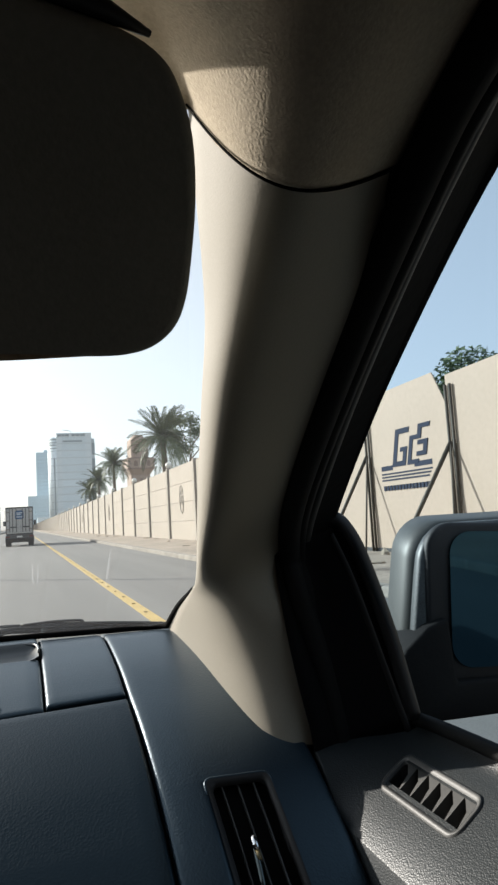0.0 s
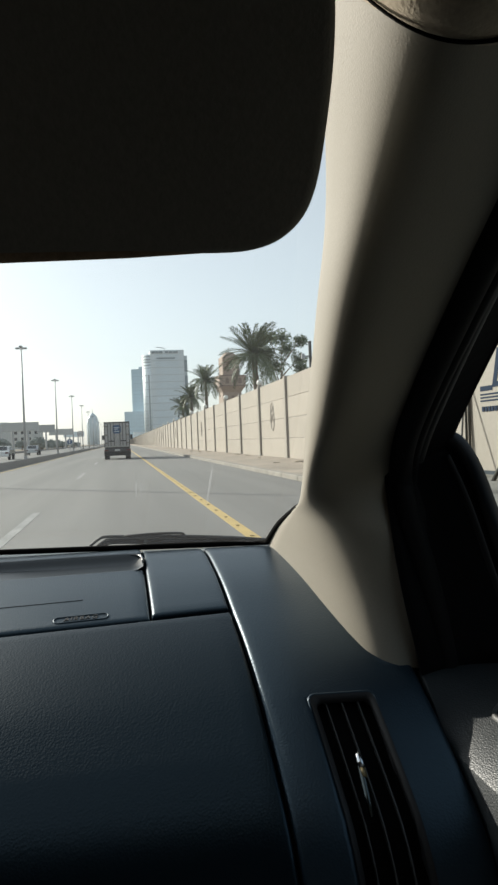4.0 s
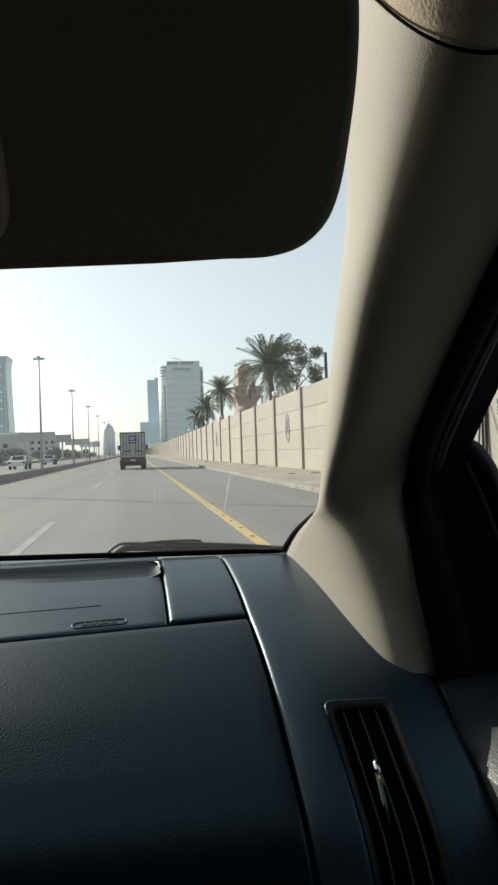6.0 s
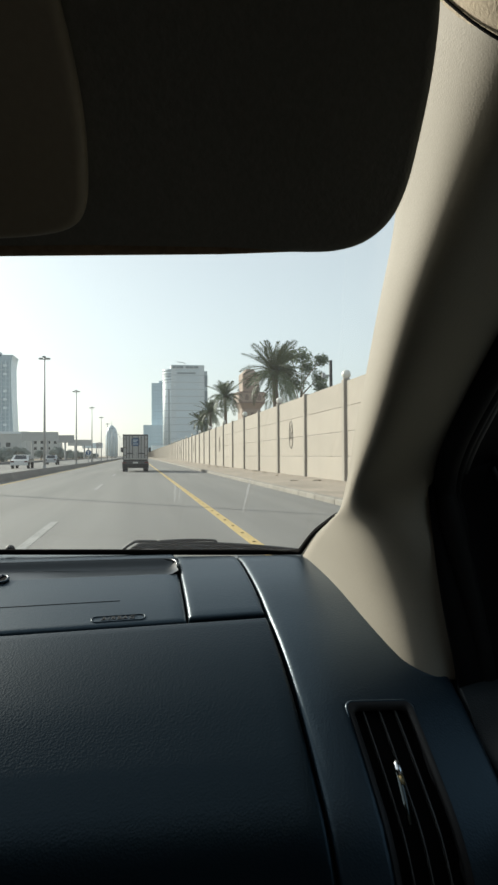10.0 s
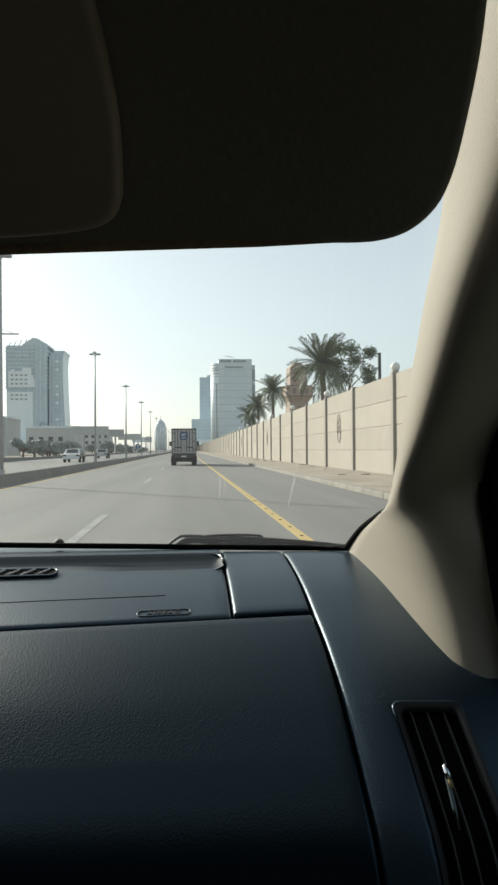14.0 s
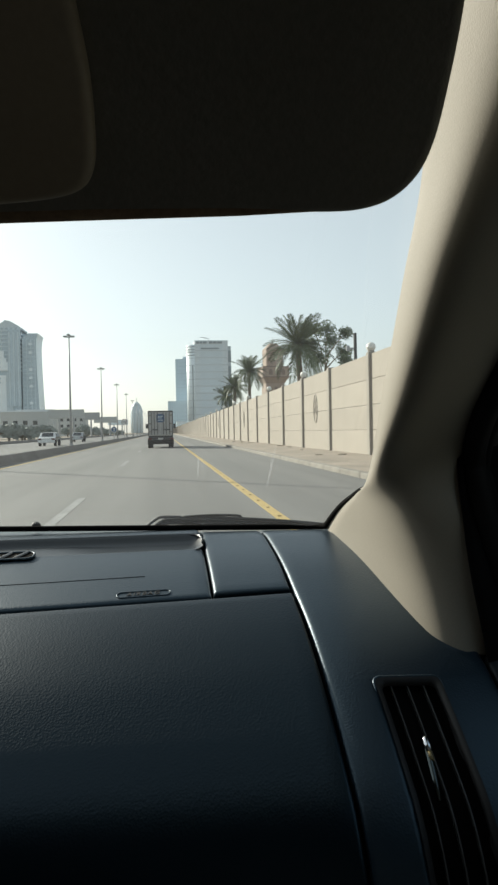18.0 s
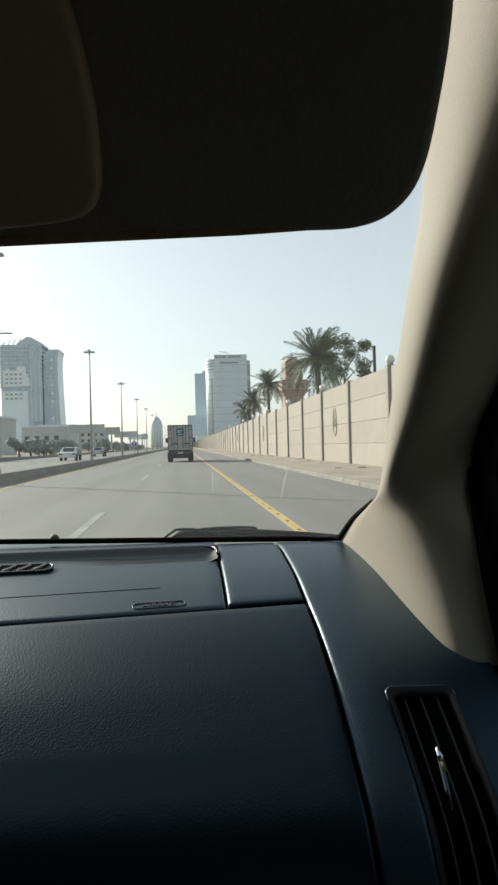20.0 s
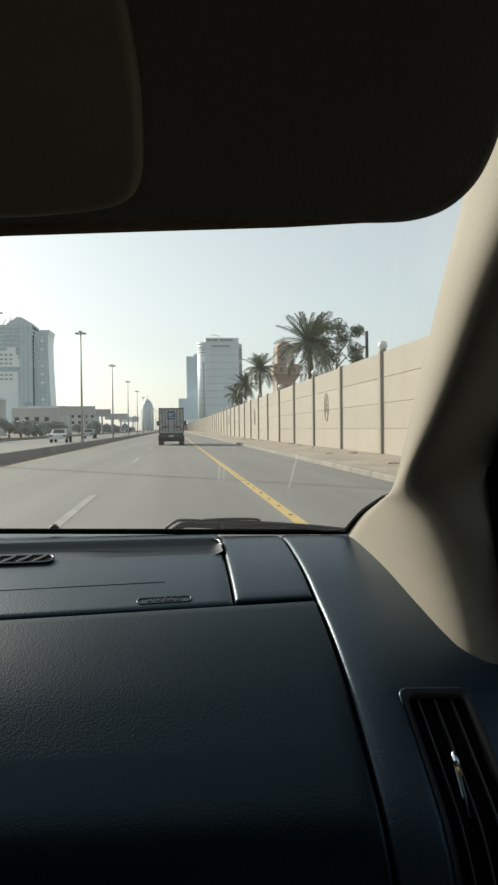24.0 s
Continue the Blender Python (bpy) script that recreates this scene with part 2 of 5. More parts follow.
M["hazed_blue_glass"] = material("hazed_blue_glass", (0.57, 0.70, 0.78), 0.25, 0.1, vary=0.12, grain=0.5, patch=0.06, piece=0.06)
M["hazed_concrete"] = material("hazed_concrete", (0.53, 0.61, 0.655), 0.85, vary=0.15, grain=0.6, patch=0.06)
M["pale_clad"] = material("hazed_cladding", (0.74, 0.81, 0.84), 0.5, vary=0.08, grain=0.6, patch=0.06)
# minaret browns paled a little for haze
M["minaret"] = material("minaret_stone", (0.36, 0.285, 0.235), 0.85, vary=0.12, grain=3, patch=0.4, bump=0.2)
M["minaret_trim"] = material("minaret_trim", (0.24, 0.185, 0.155), 0.85, vary=0.12, grain=3, patch=0.4)
# paled and cooled, with the haze over the low buildings in the colour
M["hazed_plaster"] = material("hazed_plaster", (0.46, 0.475, 0.47), 0.85, vary=0.12, grain=2, patch=0.2)


# ---- mesh helpers ----
def part(name, bm, mat, parent=None, label="", smooth=False):
    """Links a bmesh as one mesh object, under a thing or a part."""
    me = bpy.data.meshes.new(name)
    bm.to_mesh(me)
    bm.free()
    return share(name, me, mat, parent, label, smooth)


def share(name, me, mat=None, parent=None, label="", smooth=False, at=None):
    if mat is not None and not me.materials:
        me.materials.append(mat)
    if smooth:
        for f in me.polygons:
            f.use_smooth = True
    ob = new(name, me)
    if parent is not None:
        ob.parent = parent
    if at is not None:
        ob.matrix_basis = at
    if label:
        ob["label"] = label
    return ob


def thing(name, label, category, group="", kind="", at=None):
    ob = tagged(new(name), label, category, group, kind)
    if at is not None:
        ob.matrix_basis = at
    return ob


def add_box(bm, x0, x1, y0, y1, z0, z1, bevel=0.0, seg=1):
    r = bmesh.ops.create_cube(bm, size=1.0)
    for v in r["verts"]:
        v.co = Vector((x0 + (v.co.x + 0.5) * (x1 - x0), y0 + (v.co.y + 0.5) * (y1 - y0), z0 + (v.co.z + 0.5) * (z1 - z0)))
    if bevel:
        es = list({ed for v in r["verts"] for ed in v.link_edges})
        bmesh.ops.bevel(bm, geom=es, offset=bevel, segments=seg, affect="EDGES", profile=0.6)
    return bm


def box(x0, x1, y0, y1, z0, z1, bevel=0.0, seg=1):
    return add_box(bmesh.new(), x0, x1, y0, y1, z0, z1, bevel, seg)


def tube(bm, pts, radii, n=10, closed=False):
    pts = [Vector(p) for p in pts]
    if not isinstance(radii, (list, tuple)):
        radii = [radii] * len(pts)
    rings, up = [], None
    for i, p in enumerate(pts):
        if closed:
            d = (pts[(i + 1) % len(pts)] - pts[i - 1]).normalized()
        else:
            d = (pts[min(i + 1, len(pts) - 1)] - pts[max(i - 1, 0)]).normalized()
        if up is None:
            up = d.orthogonal().normalized()
        up = (up - d * up.dot(d)).normalized()
        side = d.cross(up)
        rings.append([bm.verts.new(p + radii[i] * (math.cos(2 * math.pi * k / n) * up + math.sin(2 * math.pi * k / n) * side)) for k in range(n)])
    for i in range(len(rings) if closed else len(rings) - 1):
        a, b = rings[i], rings[(i + 1) % len(rings)]
        for k in range(n):
            bm.faces.new((a[k], a[(k + 1) % n], b[(k + 1) % n], b[k]))
    if not closed:
        bm.faces.new(rings[0][::-1])
        bm.faces.new(rings[-1])
    return bm


def loft(rows, back=None):
    """A sheet through rows of points; back: the same rows moved by this vector close it to a solid."""
    bm = bmesh.new()
    grid = [[bm.verts.new(p) for p in row] for row in rows]
    nr, nc = len(grid), len(grid[0])
    for i in range(nr - 1):
        for j in range(nc - 1):
            bm.faces.new((grid[i][j], grid[i][j + 1], grid[i + 1][j + 1], grid[i + 1][j]))
    if back is not None:
        other = [[bm.verts.new(Vector(p) + Vector(back)) for p in row] for row in rows]
        for i in range(nr - 1):
            for j in range(nc - 1):
                bm.faces.new((other[i][j], other[i + 1][j], other[i + 1][j + 1], other[i][j + 1]))
        rim = [(i, 0) for i in range(nr)] + [(nr - 1, j) for j in range(1, nc)] + [(i, nc - 1) for i in range(nr - 2, -1, -1)] + [(0, j) for j in range(nc - 2, 0, -1)]
        for k in range(len(rim)):
            (a, b), (c, d) = rim[k], rim[(k + 1) % len(rim)]
            bm.faces.new((grid[a][b], grid[c][d], other[c][d], other[a][b]))
    bmesh.ops.recalc_face_normals(bm, faces=bm.faces)
    return bm


def spline(pts, per=8):
    """Catmull-Rom through points."""
    pts = [Vector(p) for p in pts]
    out = []
    for i in range(len(pts) - 1):
        a, b, c, d = pts[max(i - 1, 0)], pts[i], pts[i + 1], pts[min(i + 2, len(pts) - 1)]
        for k in range(per):
            t = k / per
            out.append(0.5 * (2 * b + (c - a) * t + (2 * a - 5 * b + 4 * c - d) * t * t + (3 * b - a - 3 * c + d) * t ** 3))
    out.append(pts[-1])
    return out


def curve3(a, c, b, n, w=1.0):
    """A bow from a to b drawn towards c, the sharper the larger w."""
    a, c, b = Vector(a), Vector(c), Vector(b)
    return [(a * (1 - t) ** 2 + 2 * w * c * t * (1 - t) + b * t * t) / ((1 - t) ** 2 + 2 * w * t * (1 - t) + t * t) for t in (k / n for k in range(n + 1))]


def rounded_outline(w, h, r, n=8):
    """A rounded rectangle about the middle, anticlockwise."""
    out = []
    for cx, cy, a0 in ((w / 2 - r, h / 2 - r, 0), (-w / 2 + r, h / 2 - r, 90), (-w / 2 + r, -h / 2 + r, 180), (w / 2 - r, -h / 2 + r, 270)):
        for k in range(n + 1):
            t = radians(a0 + 90 * k / n)
            out.append((cx + r * math.cos(t), cy + r * math.sin(t)))
    return out


def slab(outline, thick, soft, seg=3, m=None):
    """A flat slab of an outline in x and z with softened rims, thick along y."""
    bm = bmesh.new()
    f = bm.faces.new([bm.verts.new((x, 0, z)) for x, z in outline])
    r = bmesh.ops.extrude_face_region(bm, geom=[f])
    for v in r["geom"]:
        if isinstance(v, bmesh.types.BMVert):
            v.co.y += thick
    bmesh.ops.recalc_face_normals(bm, faces=bm.faces)
    if soft:
        es = [ed for ed in bm.edges if len(ed.link_faces) == 2 and ed.calc_face_angle(0) > 1.0]
        bmesh.ops.bevel(bm, geom=es, offset=soft, segments=seg, affect="EDGES", profile=0.5)
    if m is not None:
        bm.transform(m)
    return bm


# ---- the car that carries the camera ----
# dashboard: a profile (y, z) swept across x
PROFILE = spline([(1.12, 1.085, 0), (1.0, 1.105, 0), (0.905, 1.100, 0), (0.82, 1.088, 0), (0.745, 1.069, 0), (0.69, 1.050, 0), (0.64, 1.0255, 0), (0.60, 1.000, 0),
                  (0.55, 0.963, 0), (0.508, 0.925, 0), (0.478, 0.865, 0), (0.462, 0.78, 0), (0.475, 0.6, 0)], 10)
RUN = [0.0]
for p, q in zip(PROFILE, PROFILE[1:]):
    RUN.append(RUN[-1] + (q - p).length)
PY, PZ = [p.x for p in PROFILE], [p.y for p in PROFILE]


def run_at(y):
    """How far along the profile it stands y metres ahead."""
    i = next(k for k in range(len(PY) - 1) if PY[k] >= y >= PY[k + 1])
    return RUN[i] + (RUN[i + 1] - RUN[i]) * (PY[i] - y) / (PY[i] - PY[i + 1])


S_SEAM = run_at(0.757)


def dash_point(x, s):
    y, z = float(np.interp(s, RUN, PY)), float(np.interp(s, RUN, PZ))
    d = max(0.15 - x, -0.16)
    low = min(1.0, max(0.0, s / S_SEAM))
    y += 0.2 * d if d > 0 else 0.12 * d
    z -= 0.075 * max(d, 0.0) * low
    x += 0.034 * max(0.0, s - S_SEAM)
    return Vector((x, y, z))


def dash_normal(x, s):
    u = dash_point(x + 0.002, s) - dash_point(x - 0.002, s)
    v = dash_point(x, s + 0.002) - dash_point(x, s - 0.002)
    n = u.cross(v)
    n.normalize()
    return n if n.z - n.y > 0 else -n


def dash_panel(x0, x1, s0, s1, nx, ns, r=0.005, lift=0.0, hole=None, rear=True):
    """A piece of the dashboard's skin with rolled edges and skirts; hole: x0, x1, s0, s1 left open; rear: roll the far edge too."""
    def steps(a, b, n, cuts):
        rim = [0.0, r * 0.12, r * 0.4, r]
        out = [a + q for q in rim] + [b - q for q in rim] + [a + (b - a) * k / n for k in range(1, n)]
        out = [v for v in out if a - 1e-9 <= v <= b + 1e-9]
        return sorted(set(round(v, 5) for v in out + list(cuts)))
    xs = steps(x0, x1, nx, hole[:2] if hole else ())
    ss = steps(s0, s1, ns, hole[2:] if hole else ())
    bm = bmesh.new()
    grid = []
    for s in ss:
        row = []
        for x in xs:
            e = min(x - x0, x1 - x, s - s0 if rear else r, s1 - s)
            h = 0.0 if e >= r else -r + math.sqrt(max(r * r - (r - e) ** 2, 0.0))
            row.append(bm.verts.new(dash_point(x, s) + dash_normal(x, s) * (h + lift)))
        grid.append(row)
    for i in range(len(ss) - 1):
        for j in range(len(xs) - 1):
            if hole and hole[0] - 1e-6 <= xs[j] and xs[j + 1] <= hole[1] + 1e-6 and hole[2] - 1e-6 <= ss[i] and ss[i + 1] <= hole[3] + 1e-6:
                continue
            bm.faces.new((grid[i][j], grid[i][j + 1], grid[i + 1][j + 1], grid[i + 1][j]))
    edges = [ed for ed in bm.edges if ed.is_boundary]
    ext = bmesh.ops.extrude_edge_only(bm, edges=edges)
    for v in ext["geom"]:
        if isinstance(v, bmesh.types.BMVert):
            v.co += Vector((0, 0.012, -0.012))
    bmesh.ops.recalc_face_normals(bm, faces=bm.faces)
    return bm


dashboard = thing("dashboard", "dark slate grained vinyl dashboard with airbag lid and side vent", "dashboard")
S_END = RUN[-1]
part("core", dash_panel(-1.15, 0.288, 0.0, S_END, 30, 40, 0.003, -0.011), M["void"], dashboard, "black core behind the joints")
lid = part("airbag_lid", dash_panel(-0.62, 0.0235, run_at(0.915), S_SEAM - 0.0042, 30, 16, 0.006, -0.004, None, False), M["dash"], dashboard, "grained airbag lid", True)
part("rear_strip", dash_panel(-1.15, 0.0235, 0.0, run_at(0.972) - 0.0015, 30, 12, 0.005, 0.0045), M["dash"], dashboard, "", True)
part("corner_pad", dash_panel(0.0265, 0.1195, 0.0, S_SEAM - 0.0042, 8, 20, 0.005), M["dash"], dashboard, "", True)
part("glove_box_front", dash_panel(-0.62, 0.1195, S_SEAM + 0.0062, S_END, 34, 40, 0.004), M["dash_shaded"], dashboard, "lower front, shade painted into its vinyl", True)
VX0, VX1, VS0, VS1 = 0.172, 0.236, run_at(0.615), run_at(0.615) + 0.195
part("end_cap", dash_panel(0.1225, 0.293, 0.0, S_END, 12, 40, 0.006, 0.0, (VX0, VX1, VS0, VS1)), M["dash"], dashboard, "", True)
part("centre_cover", dash_panel(-1.15, -0.623, run_at(0.972), S_END, 10, 30, 0.006), M["dash"], dashboard, "", True)

# hollow between the lid's rear crease and the raised strip under the windscreen
def hollow(x, y):
    deep = float(np.interp(y, (0.913, 0.9165, 0.93, 0.945, 0.955, 0.962, 0.966, 0.969), (-0.0044, -0.0042, -0.0068, -0.0078, -0.007, -0.0045, -0.0005, 0.004)))
    keep = min(1.0, max(0.0, (x + 0.23) / 0.12))
    flat = -0.0042 if y < 0.955 else deep
    h = flat + (deep - flat) * keep * keep * (3 - 2 * keep)
    k = min(1.0, max(0.0, (x - 0.004) / 0.0195)) ** 2
    return dash_point(x, run_at(y)) + dash_normal(x, run_at(y)) * (h + (0.002 - h) * k)


HOLLOW_X = [-0.62, -0.5, -0.4, -0.3, -0.25, -0.22, -0.19, -0.16, -0.13, -0.10, -0.06, -0.03, -0.01, 0.0, 0.004, 0.008, 0.012, 0.016, 0.02, 0.0235]
rows = [[hollow(x, y) for x in HOLLOW_X] for y in (0.913, 0.9165, 0.921, 0.926, 0.931, 0.936, 0.941, 0.946, 0.951, 0.955, 0.958, 0.9605, 0.963, 0.965, 0.967, 0.969, 0.971)]
part("lid_hollow", loft(rows), M["rim"], dashboard, "smooth hollow behind the lid", True)

# rolled rim at the lid's rear corner
rim = [(0.0235, 0.925), (0.0240, 0.945), (0.0222, 0.960), (0.016, 0.9685), (0.004, 0.9715), (-0.05, 0.9715), (-0.2, 0.9715), (-0.4, 0.9715), (-0.62, 0.9715)]
part("rear_rim", tube(bmesh.new(), [dash_point(x, run_at(y)) + dash_normal(x, run_at(y)) * 0.003 for x, y in rim], [0.0012, 0.0018, 0.0022, 0.0024] + [0.0024] * 5, 10), M["rim"], dashboard, "rolled rim", True)

# crease on the lid: a black tube for the shade in the groove
bm = bmesh.new()
tube(bm, [dash_point(x, run_at(0.822)) + dash_normal(x, run_at(0.822)) * -0.0042 for x in (-0.6, -0.5, -0.4, -0.3, -0.2, -0.1, -0.06)], 0.0008, 6)
part("crease", bm, M["void"], lid)

# embossed oval and word on the lid
S_LAB = run_at(0.7765)


def on_lid(x, s, up=0.0):
    return dash_point(x, s) + dash_normal(x, s) * (up - 0.004)


oval = [on_lid(-0.061 + u, S_LAB - w, 0.0004) for u, w in rounded_outline(0.068, 0.0125, 0.006, 6)]
bm = bmesh.new()
tube(bm, oval, 0.0009, 6, True)
part("label_ring", bm, M["dash"], lid, "embossed oval", True)
fc = bpy.data.curves.new("label_word", "FONT")
fc.body, fc.size, fc.extrude, fc.align_x, fc.align_y = "AIRBAG", 0.0105, 0.0004, "CENTER", "CENTER"
fc.space_character = 1.25
fc.materials.append(M["grey_plastic"])
word = new("label_word", fc)
word.parent = lid
ux = (on_lid(-0.04, S_LAB) - on_lid(-0.08, S_LAB)).normalized()
un = dash_normal(-0.061, S_LAB)
uy = un.cross(ux)
mw = Matrix((ux, uy, un)).transposed().to_4x4()
mw.translation = on_lid(-0.061, S_LAB, 0.0008)
word.matrix_basis = mw

# demister grille by the windscreen
grille = thing("demister_grille", "black slotted demister grille in the dashboard top", "air vent")
s0 = run_at(0.915)
bm = bmesh.new()
tube(bm, [on_lid(-0.36 + u, s0 - w, 0.003) for u, w in rounded_outline(0.27, 0.028, 0.011, 5)], 0.0018, 6, True)
part("frame", bm, M["dash"], grille, "", True)
bm = bmesh.new()
f = [bm.verts.new(on_lid(-0.36 + u, s0 - w, 0.0026)) for u, w in rounded_outline(0.27, 0.027, 0.011, 5)]
bm.faces.new(f)
part("recess", bm, M["void"], grille)
for k in range(11):
    x = -0.48 + 0.0235 * k
    bm = bmesh.new()
    tube(bm, [on_lid(x - 0.008, s0 + 0.012, 0.0035), on_lid(x + 0.008, s0 - 0.012, 0.0035)], [0.0021, 0.0021], 6)
    part("slat", bm, M["pale_slat"], grille, "", True)

bm = bmesh.new()
bmesh.ops.create_uvsphere(bm, u_segments=14, v_segments=8, radius=0.008)
part("sun_sensor", bm, M["black"], dashboard, "black dome sensor", True).location = dash_point(-0.243, 0.085) + Vector((0, 0, 0.016))

# side vent in the end cap
vent = part("side_vent", bmesh.new(), M["black"], dashboard, "tall black air vent with fins")
mid_s, half_s, mid_x, half_x = (VS0 + VS1) / 2, (VS1 - VS0) / 2, (VX0 + VX1) / 2, (VX1 - VX0) / 2
for grow, rad, up, mname in ((0.0025, 0.0016, 0.0002, "dash"), (-0.002, 0.0018, -0.002, "black")):
    bm = bmesh.new()
    ring = []
    for u, w in rounded_outline(2 * (half_x + grow), 2 * (half_s + grow), 0.008, 5):
        ring.append(dash_point(mid_x + u, mid_s + w) + dash_normal(mid_x + u, mid_s + w) * up)
    dense = []
    for p, q in zip(ring, ring[1:] + ring[:1]):
        n = max(1, int((q - p).length / 0.012))
        dense += [p.lerp(q, k / n) for k in range(n)]
    tube(bm, dense, rad, 8, True)
    part("vent_frame", bm, M[mname], vent, "", True)
flat = []
for grow, up in ((0.0015, 0.0012), (-0.0035, 0.0006), (-0.0045, -0.006)):
    ring = []
    for u, w in rounded_outline(2 * (half_x + grow), 2 * (half_s + grow), 0.008, 5):
        ring.append((mid_x + u, mid_s + w))
    dense = []
    for p, q in zip(ring, ring[1:] + ring[:1]):
        dense += [(p[0] + (q[0] - p[0]) * k / 10, p[1] + (q[1] - p[1]) * k / 10) for k in range(10)]
    flat.append([dash_point(*p) + dash_normal(*p) * up for p in dense + dense[:1]])
part("vent_band", loft(flat), M["black"], vent, "flat black surround", True)
rows = [[dash_point(x, VS0 + (VS1 - VS0) * k / 12) + dash_normal(x, VS0 + (VS1 - VS0) * k / 12) * -0.03 for x in (VX0 - 0.004, VX1 + 0.004)] for k in range(13)]
part("vent_recess", loft(rows), M["void"], vent)
for side in (VX0 - 0.001, VX1 + 0.001):
    rows = [[dash_point(side, VS0 + (VS1 - VS0) * k / 12) + dash_normal(side, VS0 + (VS1 - VS0) * k / 12) * h for h in (-0.031, 0.0)] for k in range(13)]
    part("vent_wall", loft(rows), M["void"], vent)
for x in (0.187, 0.2035, 0.22):
    rows = [[dash_point(x, VS0 + (VS1 - VS0) * k / 12) + dash_normal(x, VS0 + (VS1 - VS0) * k / 12) * h for h in (-0.026, -0.006)] for k in range(13)]
    part("fin", loft(rows, (0.0013, 0, 0)), M["grey_plastic"], vent)
sp = [run_at(0.560) + d for d in (0.0, 0.012, 0.036, 0.055)]
pin = part("slider", tube(bmesh.new(), [dash_point(0.199 - 0.1 * (s - sp[0]), s) + dash_normal(0.199, s) * 0.0012 for s in sp], [0.0028, 0.003, 0.0029, 0.0022], 8), M["slider"], vent, "dark glossy slider pin", True)
bm = tube(bmesh.new(), [dash_point(0.199, s) + dash_normal(0.199, s) * 0.003 for s in (sp[0] - 0.004, sp[0], sp[0] + 0.006, sp[0] + 0.011)], [0.0012, 0.0032, 0.0034, 0.003], 10)
part("slider_ring", tube(bmesh.new(), [dash_point(0.1985, sp[0] + d) + dash_normal(0.1985, sp[0] + d) * 0.0022 for d in (0.011, 0.020)], 0.0028, 10), M["amber"], pin, "amber ring", True)
part("slider_tip", bm, M["chrome"], pin, "chrome tip", True)

# windscreen pillar trim: sections from its windscreen edge (left) over the bulge to its door edge
SECTIONS = [((0.222, 0.995, 1.108), (0.230, 0.605, 1.035), (0.3145, 0.632, 1.020)),
            ((0.218, 0.90, 1.150), (0.216, 0.63, 1.110), (0.304, 0.622, 1.085)),
            ((0.211, 0.79, 1.184), (0.194, 0.62, 1.178), (0.280, 0.610, 1.165)),
            ((0.193, 0.675, 1.213), (0.167, 0.59, 1.222), (0.260, 0.598, 1.240)),
            ((0.160, 0.520, 1.300), (0.139, 0.445, 1.285), (0.2335, 0.470, 1.312)),
            ((0.138, 0.405, 1.378), (0.120, 0.33, 1.355), (0.2105, 0.340, 1.384)),
            ((0.1225, 0.325, 1.432), (0.112, 0.244, 1.402), (0.2047, 0.270, 1.425)),
            ((0.0955, 0.240, 1.500), (0.107, 0.158, 1.432), (0.206, 0.232, 1.462)),
            ((0.085, 0.205, 1.525), (0.099, 0.110, 1.460), (0.204, 0.190, 1.494))]
sec = [spline([s[k] for s in SECTIONS], 6) for k in range(3)]
rows = []
for l3, c3, r3 in zip(*sec):
    arc = curve3(l3, Vector(c3) + Vector((0.006, 0, 0)), r3, 26, 1.9)
    rows.append([Vector(l3) + Vector((0.004, 0.02, -0.004))] + arc + [Vector(r3) + Vector((0.02, 0.012, 0.0))])
pillar = tagged(part("pillar_trim", loft(rows[:-4]), M["pillar"], None, "", True), "beige grained plastic windscreen pillar trim beside the dashboard", "pillar trim")

# headliner: its corner cloaks the head of the pillar, then runs back as the ceiling of the car
cl = []
for n, s in enumerate([(0.1015, 0.238, 1.506, 0.114, 0.174, 1.410, 0.214, 0.213, 1.470), (0.084, 0.222, 1.518, 0.108, 0.122, 1.438, 0.211, 0.183, 1.486),
                       (0.066, 0.20, 1.526, 0.10, 0.08, 1.466, 0.205, 0.120, 1.510), (0.02, 0.16, 1.524, 0.08, 0.02, 1.502, 0.195, 0.05, 1.530),
                       (-0.10, 0.10, 1.535, 0.06, -0.06, 1.540, 0.19, -0.08, 1.550), (-0.25, 0.0, 1.545, 0.05, -0.25, 1.57, 0.19, -0.3, 1.56)]):
    cl.append([Vector(s[k:k + 3]) + Vector((-0.0085, 0, 0.0085)) * max(0.0, 1 - n * 0.3) for k in (0, 3, 6)])
# the seam dips at the middle of the bulge
sec = [spline([s[k] for s in cl], 8) for k in range(3)]
rows = []
for i, (l3, c3, r3) in enumerate(zip(*sec)):
    out = Vector((-0.25, -0.8, -0.5)).normalized() * 0.008
    arc = [p + out for p in curve3(l3, Vector(c3) + Vector((0.008, -0.003, 0)), r3, 22, 1.55)]
    lip = Vector((0, 0.03, 0.01)).lerp(Vector((-0.009, 0.012, -0.006)), min(1.0, max(0.0, (25 - i) / 10)))
    wide = min(1.0, max(0.0, (i - 2) / 5))
    rows.append([Vector(l3) + lip] + arc + [Vector(r3) + Vector((0.012 + 0.006 * wide, 0.008, 0.002)), Vector(r3) + Vector((0.012 + 0.04 * wide, 0.04, 0.004 + 0.016 * wide))])
first = [p + Vector((0.003, 0.012, -0.001)) for p in rows[0]]
# black tube draws the shade in the seam under the headliner
seam = tube(bmesh.new(), [p + Vector((0.001, 0.006, -0.0022)) for p in rows[0][1:-1]], [0.0007 + 0.00002 * k for k in range(len(rows[0]) - 2)], 8)
part("shadow_gap", seam, M["void"], pillar, "dark tube for the shade under the headliner lip", True)
tagged(part("headliner_corner", loft([first] + rows), M["liner"], None, "", True), "beige fabric headliner corner over the pillar", "headliner", kind="structure")
rows = []
